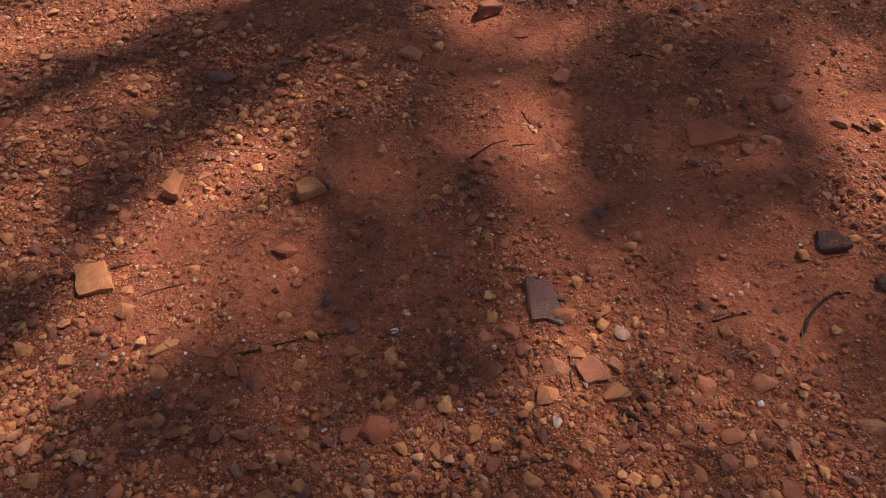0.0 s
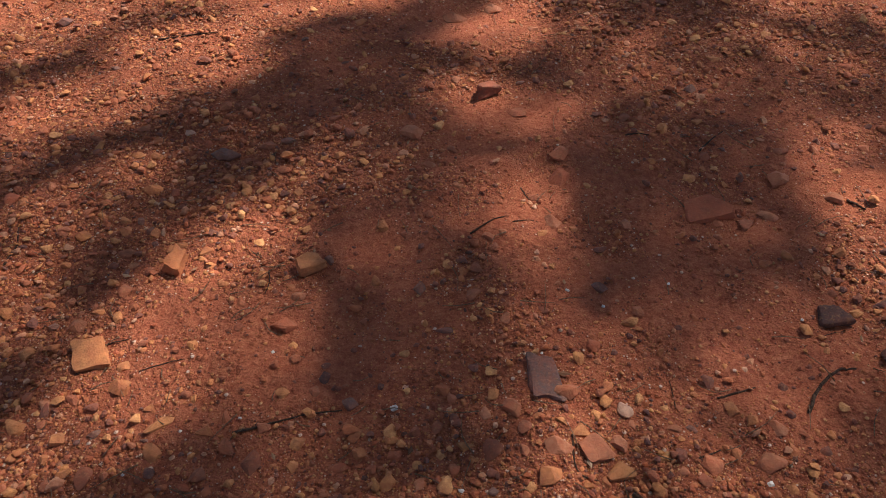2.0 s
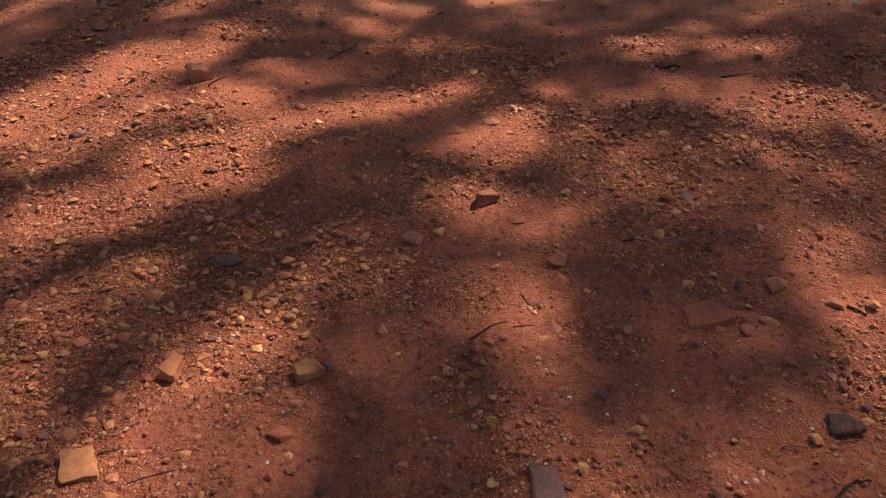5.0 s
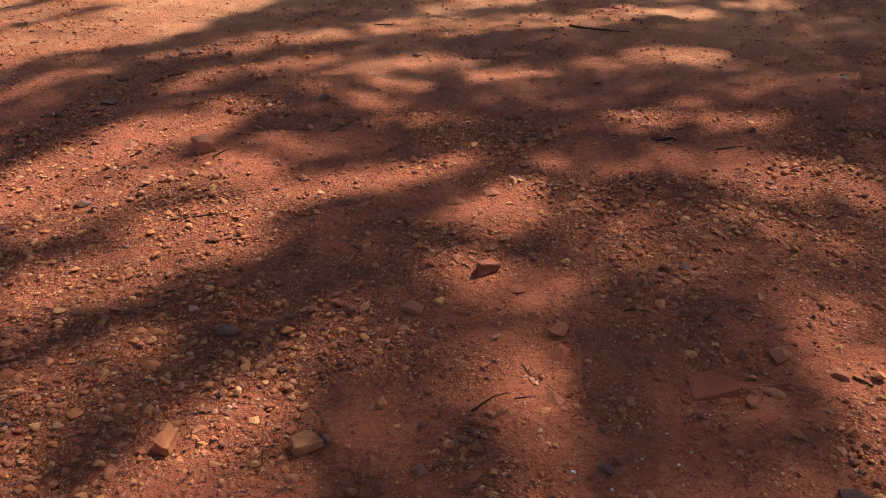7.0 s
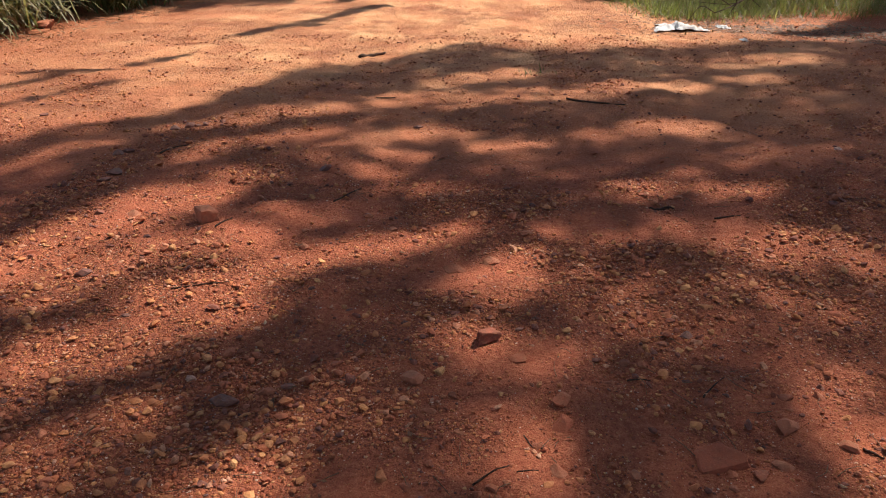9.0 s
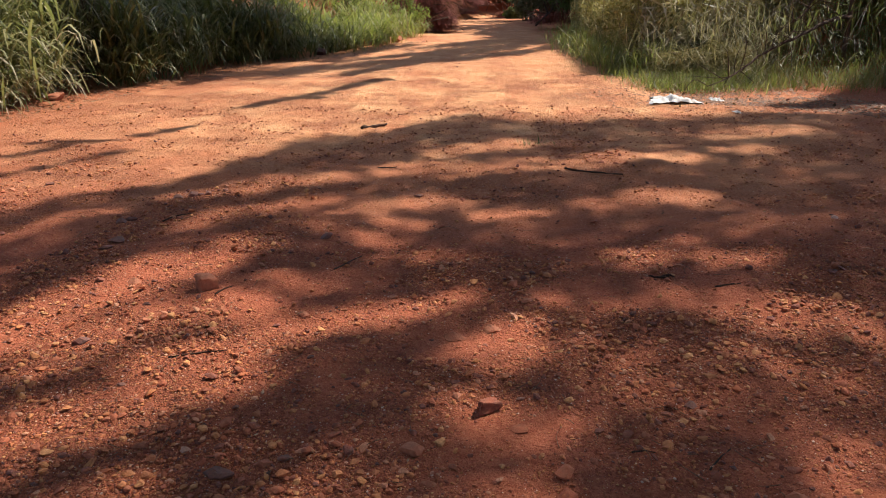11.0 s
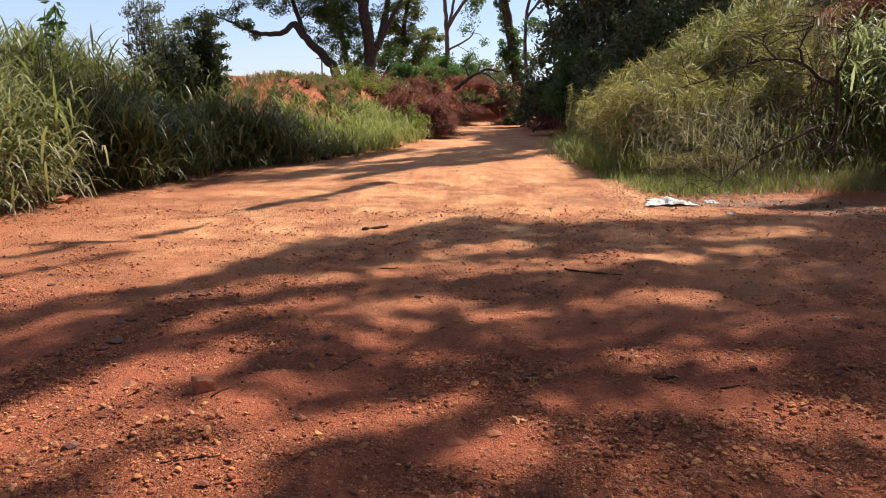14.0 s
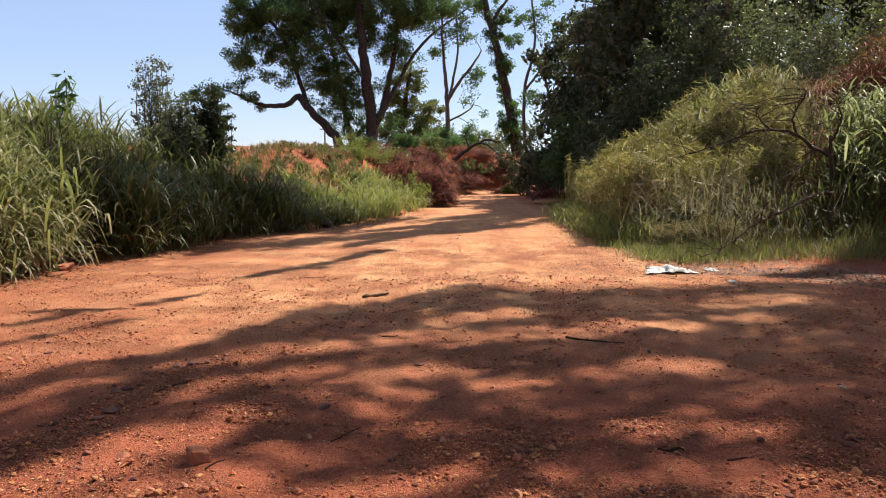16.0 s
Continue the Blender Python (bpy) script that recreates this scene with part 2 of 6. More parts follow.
def tube(points, radii, sides=8, rough=0.0, seed=0):
    """Vertices and faces of a tapered limb along points."""
    rng = np.random.default_rng(seed)
    pts = np.array(points, float)
    n = len(pts)
    rad = np.interp(np.linspace(0, 1, n), np.linspace(0, 1, len(radii)), radii)
    verts, faces = [], []
    tang = np.gradient(pts, axis=0)
    for i in range(n):
        t = Vector(tang[i]).normalized()
        a = t.orthogonal().normalized() if i == 0 else (a - t * a.dot(t)).normalized()
        b = t.cross(a)
        for k in range(sides):
            w = 2 * math.pi * k / sides
            r = rad[i] * (1 + rough * rng.uniform(-1, 1))
            verts.append(tuple(pts[i] + r * (math.cos(w) * np.array(a) + math.sin(w) * np.array(b))))
    for i in range(n - 1):
        for k in range(sides):
            faces.append((i * sides + k, i * sides + (k + 1) % sides, (i + 1) * sides + (k + 1) % sides, (i + 1) * sides + k))
    faces.append(tuple(range(sides))[::-1])
    faces.append(tuple(range((n - 1) * sides, n * sides)))
    return verts, faces


def merged(pieces):
    verts, faces = [], []
    for v, f in pieces:
        k = len(verts)
        verts += v
        faces += [tuple(i + k for i in q) for q in f]
    return verts, faces


def smooth_line(points, steps=5, wobble=0.0, seed=0):
    """A rounded line through points, with a little wobble."""
    rng = np.random.default_rng(seed)
    p = [np.array(q, float) for q in points]
    p = [2 * p[0] - p[1], *p, 2 * p[-1] - p[-2]]
    out = []
    for i in range(1, len(p) - 2):
        for s in range(steps):
            t = s / steps
            a, b, c, d = p[i - 1:i + 3]
            out.append(0.5 * (2 * b + (c - a) * t + (2 * a - 5 * b + 4 * c - d) * t * t + (3 * b - a - 3 * c + d) * t ** 3))
    out.append(p[-2])
    out = np.array(out)
    out[1:-1] += rng.normal(0, wobble, (len(out) - 2, 3))
    return out


def leaves(centres, sizes, seed=0, slim=0.45, flat=0.0, droop=0.0):
    """Rhombic folded leaves at the centres, turned at random; flat turns them towards level, droop hangs them."""
    rng = np.random.default_rng(seed)
    n = len(centres)
    axis = rng.normal(size=(n, 3))
    axis[:, 2] = axis[:, 2] * (1 - flat) - droop
    axis /= np.linalg.norm(axis, axis=1)[:, None]
    side = np.cross(axis, rng.normal(size=(n, 3)) * (1 - flat) + np.array([0, 0, 1.0]) * flat * 2)
    side /= np.linalg.norm(side, axis=1)[:, None] + 1e-9
    up = np.cross(axis, side)
    s = np.asarray(sizes)[:, None] * np.ones((n, 1))
    c = np.asarray(centres)
    v = np.stack([c - axis * s * 0.5, c + side * s * slim * 0.5 + up * s * 0.08 - axis * s * 0.05, c + axis * s * 0.5, c - side * s * slim * 0.5 + up * s * 0.08 - axis * s * 0.05], 1).reshape(-1, 3)
    k = np.arange(n)[:, None] * 4
    f = np.concatenate([k + [0, 1, 2], k + [0, 2, 3]], 1).reshape(-1, 3)
    return v, f


def blades(base, length, width, azimuth, lean, droop, seed=0, steps=4):
    """Curved tapering grass blades as ribbons with a fold."""
    n = len(base)
    p = np.array(base, float)
    out_dir = np.stack([np.cos(azimuth), np.sin(azimuth), np.zeros(n)], 1)
    side = np.stack([-np.sin(azimuth), np.cos(azimuth), np.zeros(n)], 1)
    rows = []
    for i in range(steps + 1):
        t = i / steps
        w = width * (0.55 + 0.9 * t if t < 0.5 else 2.0 * (1 - t)) * 0.5
        if i == steps:
            rows.append(p[:, None, :])
        else:
            rows.append(np.stack([p - side * w[:, None], p + side * w[:, None]], 1))
        ang = lean + droop * ((i + 0.5) / steps) ** 1.4
        p = p + (out_dir * np.sin(ang)[:, None] + np.array([0, 0, 1.0]) * np.cos(ang)[:, None]) * (length / steps)[:, None]
    v = np.concatenate(rows, 1)
    per = 2 * steps + 1
    k = np.arange(n)[:, None] * per
    quads = [(k + [2 * i, 2 * i + 1, 2 * i + 3, 2 * i + 2]) for i in range(steps - 1)]
    faces = np.concatenate(quads, 1).reshape(-1, 4).tolist() + (k + [2 * steps - 2, 2 * steps - 1, 2 * steps]).reshape(-1, 3).tolist()
    return v.reshape(-1, 3), faces


def cloud(rng, centre, radii, n, shell=0.35):
    """Random places in an ellipsoid, thicker towards its rim, clumped."""
    d = rng.normal(size=(n, 3))
    d /= np.linalg.norm(d, axis=1)[:, None]
    r = rng.uniform(shell, 1, n) ** 0.6
    return np.array(centre) + d * r[:, None] * np.array(radii)


# ---- the ground ----
LEFT_Y = (-12.0, 0.0, 4.5, 5.9, 6.6, 7.3, 8.3, 9.9, 10.8, 11.7, 13.0, 14.9, 17.6, 26.5, 30.5, 33.0, 38.0)
LEFT_X = (-5.5, -4.8, -4.0, -3.8, -3.65, -3.45, -3.25, -2.95, -2.35, -1.75, -1.4, -0.8, -0.35, 0.3, 2.8, 7.0, 26.0)
RIGHT_Y = (-12.0, 0.0, 4.0, 5.9, 6.3, 6.7, 7.4, 9.1, 12.5, 17.0, 25.0, 27.5, 29.5, 31.0)
RIGHT_X = (6.0, 5.6, 4.8, 3.8, 3.1, 2.5, 2.1, 1.95, 2.05, 2.4, 2.75, 5.0, 9.0, 26.0)


def ease(t):
    t = np.clip(t, 0, 1)
    return t * t * (3 - 2 * t)


STONY = [(-0.58, 0.35, 0.58, 0.35, 0.14), (-0.07, 0.54, 0.35, 0.46, 0.1), (-0.7, 0.71, -0.57, 0.4, 0.2), (-0.83, 0.98, -0.63, 1.15, 0.14), (-0.45, 1.26, -0.28, 1.11, 0.12), (0.04, 0.89, 0.15, 0.77, 0.1), (0.79, 0.95, 0.77, 0.79, 0.1), (-1.14, 1.64, -0.8, 1.83, 0.3), (-0.93, 1.24, -0.54, 1.47, 0.3), (-0.67, 1.28, -0.26, 1.17, 0.2), (-0.16, 1.52, -0.03, 1.58, 0.18), (0.44, 1.84, 1.15, 1.64, 0.35), (0.69, 2.57, 1.17, 2.54, 0.2), (-1.32, 3.29, -0.88, 3.6, 0.2), (-0.52, 3.49, -0.07, 3.39, 0.3), (-0.01, 2.36, 0.32, 2.36, 0.2), (-1.38, 2.36, -1.3, 3.03, 0.2)]
BARE = [(0.26, 0.79, 0.55, 0.67, 0.2), (0.42, 1.11, 0.44, 0.91, 0.12), (-0.44, 0.77, -0.26, 0.67, 0.14), (-0.2, 1.05, -0.11, 0.91, 0.12), (0.08, 1.26, 0.26, 1.39, 0.12), (-0.41, 1.52, -0.18, 1.55, 0.2), (0.03, 1.8, 0.25, 1.8, 0.2), (0.1, 1.33, 0.26, 1.17, 0.2), (-0.71, 2.26, -0.43, 2.21, 0.22), (0.4, 2.14, 0.93, 2.14, 0.2), (0.09, 2.87, 0.49, 2.73, 0.4), (0.74, 3.03, 1.47, 2.88, 0.5), (-0.6, 3.29, 0.3, 3.11, 0.3), (-1.67, 2.59, -1.54, 3.11, 0.25)]


def beside(x, y, row):
    """Distance from the line of a row (x1, y1, x2, y2, width), in half widths."""
    x1, y1, x2, y2, w = row[:5]
    ax, ay = x2 - x1, y2 - y1
    t = np.clip(((x - x1) * ax + (y - y1) * ay) / (ax * ax + ay * ay), 0.0, 1.0)
    return np.hypot(x - x1 - ax * t, y - y1 - ay * t) / (w * 0.5)


def stony(x, y):
    """How pebbly the road is: 0 on bare trodden soil, 1 where the gravel lies thickest."""
    rough = np.array([0.9 * noise.noise((a * 1.7, b * 1.7, 20.0)) + 0.6 * noise.noise((a * 4.6, b * 4.6, 31.0)) + 0.4 * noise.noise((a * 12.0, b * 12.0, 36.0)) for a, b in zip(x, y)])
    v = 0.45 + 0.75 * rough
    for row in STONY:
        v += 0.5 * ease((1.9 - beside(x, y, row)) / 1.3)
    for row in BARE:
        v -= 0.55 * ease((1.8 - beside(x, y, row)) / 1.2)
    return np.clip(v, 0.0, 1.0)


def terrain(x, y):
    """Height of the ground: the flat road, its verges and the banks on both sides."""
    x, y = np.asarray(x, float), np.asarray(y, float)
    dl = np.interp(y, LEFT_Y, LEFT_X) - x
    dr = x - np.interp(y, RIGHT_Y, RIGHT_X)
    left_top = np.interp(y, (-10, 4, 8, 12, 15, 20, 35, 60), (0.3, 0.35, 0.55, 1.05, 1.4, 1.52, 1.6, 1.7))
    left = left_top * ease((dl - 0.15) / np.interp(y, (5, 12, 20), (1.6, 2.2, 3.0))) + np.clip(dl - 3, 0, 12) * 0.012
    right_top = np.interp(y, (-10, 2, 6, 9, 14, 20, 40), (0.4, 0.5, 0.8, 1.45, 1.7, 1.9, 2.0))
    right = right_top * ease((dr - np.interp(y, (8, 11.0), (2.4, 0.25))) / np.interp(y, (5, 10, 16, 25), (6.0, 4.0, 3.4, 3.0)))
    z = np.where(dl > 0, left, 0) + np.where(dr > 0, right, 0)
    far = ease((y - 26) / 6) * 1.2 * ((dl > 0) & (x > -3))
    return z + far * 0.05


def relief(x, y):
    """Small unevenness of the trodden soil."""
    out = np.zeros(len(x))
    for i, (a, b) in enumerate(zip(x, y)):
        d = math.hypot(a, b)
        v = 0.026 * noise.noise((a * 1.1, b * 1.1, 3.0)) + 0.013 * noise.noise((a * 3.6, b * 3.6, 9.0))
        if d < 9:
            v += 0.011 * noise.noise((a * 9, b * 9, 1.0)) + 0.006 * noise.noise((a * 26, b * 26, 5.0))
        if d > 9:
            v += 0.05 * noise.noise((a * 0.4, b * 0.4, 7.0))
        out[i] = v
    return out


def spaced(near, far, start, step, grow):
    s, d = [start], step
    while s[-1] < far:
        if s[-1] > near:
            d *= grow
        s.append(s[-1] + d)
    return np.array(s)


half = spaced(1.6, 700, 0.0, 0.022, 1.045)
gx = np.concatenate([-half[:0:-1], half])
ahead = spaced(3.0, 900, 0.1, 0.018, 1.022)
back = -spaced(0.3, 300, 0.1, 0.06, 1.15)[::-1]
gy = np.concatenate([back, ahead])
XX, YY = np.meshgrid(gx, gy)
fx, fy = XX.ravel(), YY.ravel()
fz = terrain(fx, fy) + relief(fx, fy)
nx, ny = len(gx), len(gy)
ii = (np.arange(ny - 1)[:, None] * nx + np.arange(nx - 1)[None, :]).ravel()
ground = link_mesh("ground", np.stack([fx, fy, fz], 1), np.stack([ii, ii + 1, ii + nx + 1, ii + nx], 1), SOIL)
close = (np.hypot(fx, fy) < 9.0) & (fy > 0.0)
tract = np.full(len(fx), 0.35)
tract[close] = stony(fx[close], fy[close])
ground.data.attributes.new("stony", "FLOAT", "POINT").data.foreach_set("value", tract)
tagged(ground, "red lateritic dirt road with dusty pebbly soil and low banks", "ground", kind="structure")


def lie(x, y):
    """Height of the ground's mesh at one place."""
    i = min(max(int(np.searchsorted(gx, x)) - 1, 0), nx - 2)
    j = min(max(int(np.searchsorted(gy, y)) - 1, 0), ny - 2)
    s, t = (x - gx[i]) / (gx[i + 1] - gx[i]), (y - gy[j]) / (gy[j + 1] - gy[j])
    k = j * nx + i
    return float((fz[k] * (1 - s) + fz[k + 1] * s) * (1 - t) + (fz[k + nx] * (1 - s) + fz[k + nx + 1] * s) * t)

# ---- stones on the road ----


def stone_mesh(seed, level=2, chunk=0.25, flat=0.6):
    """A worn stone one unit long: a bumpy ball with some faces planed off."""
    rng = random.Random(seed)
    bm = bmesh.new()
    bmesh.ops.create_icosphere(bm, subdivisions=level, radius=0.5)
    cuts = [(Vector((rng.uniform(-1, 1), rng.uniform(-1, 1), rng.uniform(-0.6, 1))).normalized(), rng.uniform(0.22, 0.36)) for _ in range(10 + seed % 5)]
    off = Vector((seed * 3.1, seed * 1.7, 0))
    for v in bm.verts:
        v.co *= 1 + chunk * noise.noise(v.co * 2.2 + off) + 0.06 * noise.noise(v.co * 6 + off)
        for n, d in cuts:
            over = v.co.dot(n) - d
            if over > 0:
                v.co -= n * over * 0.97
        v.co.z *= flat
    me = bpy.data.meshes.new("stone")
    bm.to_mesh(me)
    bm.free()
    me.polygons.foreach_set("use_smooth", [True] * len(me.polygons))
    me.set_sharp_from_angle(angle=radians(24))
    return me


STONE_LABELS = {
    "ochre": "ochre-orange worn pebble half sunk in red soil",
    "tan": "tan dusty stone pressed into the red soil",
    "brown": "brown rounded stone lying on the dirt road",
    "grey": "dark grey-purple pebble on the dirt road",
    "russet": "russet stone caked with red dust",
    "pale": "small pale whitish stone on red soil",
    "dark": "dark angular rock standing proud of the soil",
    "white": "tiny white quartz chip on the red soil",
}
SHAPES = {k: [stone_mesh(10 * i + j, 3) for j in range(6)] for i, k in enumerate(STONE_LABELS)}
for k, shapes in SHAPES.items():
    for me in shapes:
        me.materials.append(STONE[k])
placed = []


def put_stones(kind, rows, sink=0.4, tall=1.0, name="pebble"):
    for i, (x, y, long_mm, wide_mm, turn) in enumerate(rows):
        l = long_mm / 1000
        w = min(wide_mm / 1000, l * (1.25 if y < 1.2 else 0.9))
        h = min(l, w) * 0.85 * tall
        ob = new(name, SHAPES[kind][(i * 5 + int(x * 100)) % 6])
        h0 = h * 0.6
        ob.matrix_world = pose(x, y, lie(x, y) + h0 * (0.5 - sink) , random.uniform(-8, 8), random.uniform(-8, 8), turn) @ Matrix.Diagonal((l * 1.22, w * 1.22, h * 1.2, 1))
        tagged(ob, STONE_LABELS[kind], "stone", "loose stones on the road")
        placed.append((x, y, max(l, w) * 0.5))


OCHRE_A = [(-0.518, 0.955, 19, 28, 0), (-0.499, 0.964, 23, 27, 59), (-0.618, 0.998, 28, 30, 47), (-0.701, 0.99, 27, 37, 15), (-0.449, 0.942, 28, 24, 44), (-0.398, 0.859, 22, 23, 28), (-0.33, 0.88, 19, 32, 0), (-0.272, 0.85, 18, 25, 0), (-0.12, 0.861, 23, 38, 0), (-0.117, 1.009, 33, 30, -27), (0.194, 0.98, 29, 18, 26), (-0.632, 1.248, 33, 49, 17), (-0.671, 1.247, 27, 36, 0), (-0.606, 1.135, 43, 33, 8), (-0.845, 1.066, 27, 32, 0), (-0.565, 0.782, 24, 25, 14), (-0.657, 0.855, 19, 21, 22)]
OCHRE_B = [(-0.764, 0.792, 30, 33, 0), (-0.52, 0.675, 32, 24, 0), (-0.511, 0.632, 42, 37, 61), (-0.452, 0.595, 16, 19, 0), (-0.649, 0.562, 30, 42, 41), (-0.428, 0.518, 33, 35, 31), (-0.427, 0.567, 49, 24, 32), (-0.356, 0.553, 24, 22, 0), (-0.196, 0.421, 26, 21, 33), (-0.562, 0.355, 32, 28, 65), (-0.252, 0.621, 30, 22, 31), (0.081, 0.613, 25, 28, 0), (0.153, 0.472, 40, 36, 0), (0.256, 0.485, 40, 34, 11), (0.205, 0.547, 26, 28, 0), (0.234, 0.539, 16, 16, 0), (0.18, 0.562, 17, 16, 0), (-0.055, 0.393, 21, 23, 0)]
OCHRE_C = [(0.224, 0.404, 16, 17, 0), (0.444, 0.588, 30, 26, 0), (0.47, 0.566, 23, 21, 0), (0.423, 0.375, 27, 23, 0), (0.325, 0.421, 23, 21, 0), (0.519, 0.447, 21, 15, 0), (0.567, 0.421, 24, 13, 0), (-0.829, 1.769, 22, 34, 0), (-0.755, 1.608, 29, 42, 0), (-0.915, 2.211, 26, 44, 0), (-0.909, 2.211, 23, 39, 0), (-0.314, 2.051, 18, 26, 0)]
TAN_A = [(-0.253, 0.828, 28, 30, 14), (0.088, 0.975, 24, 34, 0), (0.118, 0.98, 17, 29, 0), (0.219, 1.014, 33, 38, 0), (-0.076, 1.312, 60, 58, 0), (-0.638, 0.796, 16, 22, 0), (-0.178, 0.4, 19, 18, 0), (-0.494, 0.427, 19, 21, 24), (0.199, 0.613, 43, 34, 12), (0.103, 0.588, 32, 39, 0), (0.064, 0.579, 21, 29, 0), (0.172, 0.52, 38, 31, 0), (0.258, 0.53, 27, 45, 0), (0.222, 0.421, 28, 14, -28), (0.503, 0.552, 26, 29, 0), (0.473, 0.499, 48, 31, 15), (0.618, 0.432, 49, 33, 0), (0.29, 0.396, 24, 20, 0), (0.543, 1.011, 18, 30, 0)]
TAN_B = [(0.652, 1.03, 44, 37, 0), (0.801, 1.093, 39, 43, 0), (0.343, 0.482, 17, 15, 0), (0.486, 0.432, 24, 20, 0), (-0.034, 0.355, 19, 17, 0), (-0.434, 2.005, 31, 47, 0), (-0.168, 2.133, 36, 42, 0), (0.265, 2.084, 46, 37, 0), (0.149, 1.894, 43, 57, 0), (0.245, 1.775, 31, 33, 0), (0.531, 1.454, 28, 46, 0), (-0.451, 2.117, 32, 42, 0), (-0.431, 1.997, 32, 50, 0), (-0.262, 2.26, 39, 60, 0), (-1.062, 2.26, 51, 54, 0), (-0.693, 2.017, 29, 35, 0), (0.043, 1.853, 67, 44, 0), (0.137, 1.89, 47, 53, 0), (0.267, 2.082, 47, 35, 0)]
TAN_C = [(0.859, 2.419, 37, 47, 0)]
GREY_A = [(-0.212, 0.92, 23, 23, 0), (-0.04, 0.844, 26, 30, 0), (-0.474, 1.25, 54, 56, 0), (-0.346, 1.296, 32, 29, 0), (-0.72, 0.809, 18, 17, 0), (-0.672, 0.764, 18, 19, 0), (-0.525, 0.551, 21, 18, 25), (-0.547, 0.539, 11, 17, 54), (-0.444, 0.539, 16, 8, 0), (-0.239, 0.425, 16, 21, 0), (-0.434, 0.393, 24, 12, 0), (-0.287, 0.37, 23, 23, 0), (-0.143, 0.602, 27, 38, 0), (0.141, 0.414, 18, 22, 0), (0.072, 0.452, 15, 18, 0), (0.006, 0.739, 46, 17, 0), (0.373, 0.554, 23, 14, 0), (0.558, 0.352, 27, 20, -23), (0.538, 1.453, 26, 45, 0)]
GREY_B = [(0.282, 0.838, 30, 33, 0), (-0.26, 2.274, 37, 55, 0), (-1.049, 1.832, 50, 44, 24), (-0.831, 1.594, 29, 42, 0), (-0.487, 1.25, 55, 55, 0), (0.602, 1.487, 34, 48, 0), (-1.051, 1.842, 33, 48, 0), (-1.212, 3.409, 44, 75, 0), (-0.121, 3.389, 49, 79, 0), (-1.925, 4.685, 37, 62, 0)]
BROWN_A = [(-0.07, 0.986, 22, 28, 0), (0.054, 0.818, 26, 37, 0), (-0.248, 1.369, 28, 48, 0), (-0.432, 1.239, 24, 31, 0), (-0.394, 1.286, 36, 33, 17), (-0.802, 1.231, 24, 41, 0), (-0.783, 1.182, 19, 31, 0), (-0.633, 0.764, 36, 30, 29), (-0.742, 0.809, 24, 17, 0), (-0.515, 0.478, 29, 37, 24), (-0.35, 0.482, 30, 30, 72), (-0.319, 0.42, 26, 29, 0), (-0.277, 0.421, 45, 25, 17), (-0.278, 0.501, 30, 44, 0), (-0.504, 0.355, 28, 28, 0), (-0.345, 0.365, 16, 19, 0), (-0.371, 0.379, 27, 20, 0), (-0.203, 0.625, 18, 26, 0), (0.123, 0.551, 24, 22, 0)]
BROWN_B = [(-0.008, 0.551, 19, 26, 0), (-0.042, 0.544, 17, 18, 0), (0.069, 0.371, 22, 27, 0), (0.39, 0.371, 31, 25, 0), (0.408, 0.411, 40, 23, 0), (0.349, 0.398, 29, 17, 0), (0.534, 0.975, 17, 29, 0), (0.593, 1.006, 31, 36, 0), (0.697, 0.832, 18, 17, 0), (0.25, 0.396, 24, 18, 0), (0.749, 1.256, 33, 50, -18), (-1.227, 3.369, 33, 56, 0), (0.911, 4.01, 38, 65, 0), (0.994, 3.984, 44, 75, 0), (-0.796, 5.318, 25, 42, 0), (-0.981, 4.867, 23, 39, 0), (0.208, 3.369, 44, 49, 0)]
RUSSET = [(0.246, 1.142, 56, 50, 0), (0.171, 1.382, 53, 73, -25), (-0.876, 1.088, 30, 36, 0), (-0.57, 0.844, 24, 31, 0), (-0.366, 0.463, 23, 17, 0), (-0.334, 0.457, 16, 20, 0), (0.018, 0.487, 18, 20, 0), (0.18, 0.375, 28, 27, 0), (0.391, 0.492, 30, 34, 0), (-0.084, 0.421, 48, 43, 0), (-0.272, 0.76, 58, 38, 0), (-0.154, 0.492, 42, 19, 0), (0.251, 0.704, 23, 28, 0), (0.254, 1.215, 49, 40, 0), (-1.277, 1.976, 42, 64, 0)]
PALE = [(-0.577, 1.327, 30, 21, 0), (0.163, 0.431, 19, 19, 0), (0.279, 0.587, 24, 26, 20), (1.748, 3.004, 40, 54, 0)]
PROUD = [(0.704, 1.146, 58, 65, -13)]
DARK = [(0.736, 0.683, 37, 64, 0)]
QUARTZ = [(-0.311, 0.580, 7, 6, 130), (-0.167, 0.425, 8, 7, 65), (0.027, 0.454, 8, 7, 125), (0.222, 0.827, 8, 7, 174), (0.409, 0.852, 7, 6, 1), (-0.393, 0.551, 6, 5, 150), (-0.461, 0.486, 6, 5, 170), (0.466, 0.467, 12, 10, 55), (0.618, 0.765, 8, 7, 5), (-0.073, 0.588, 14, 12, 40), (0.162, 0.685, 6, 5, 25), (-0.280, 0.700, 8, 7, 155), (0.281, 0.796, 7, 6, 75)]
CLODS = [(-1.241, 3.392, 75, 60, 75), (-1.175, 3.423, 50, 40, 84), (-1.291, 3.320, 55, 44, 66), (-1.099, 3.455, 45, 36, 114), (-1.369, 2.952, 60, 48, 4), (-1.387, 2.896, 50, 40, 65), (-1.322, 2.700, 65, 52, 175), (-0.476, 2.720, 60, 48, 86), (-1.322, 2.601, 50, 40, 35), (-2.048, 3.556, 50, 40, 90)]
put_stones("white", QUARTZ, 0.2)
put_stones("grey", CLODS, 0.25, 1.0, "clod")
put_stones("ochre", OCHRE_A)
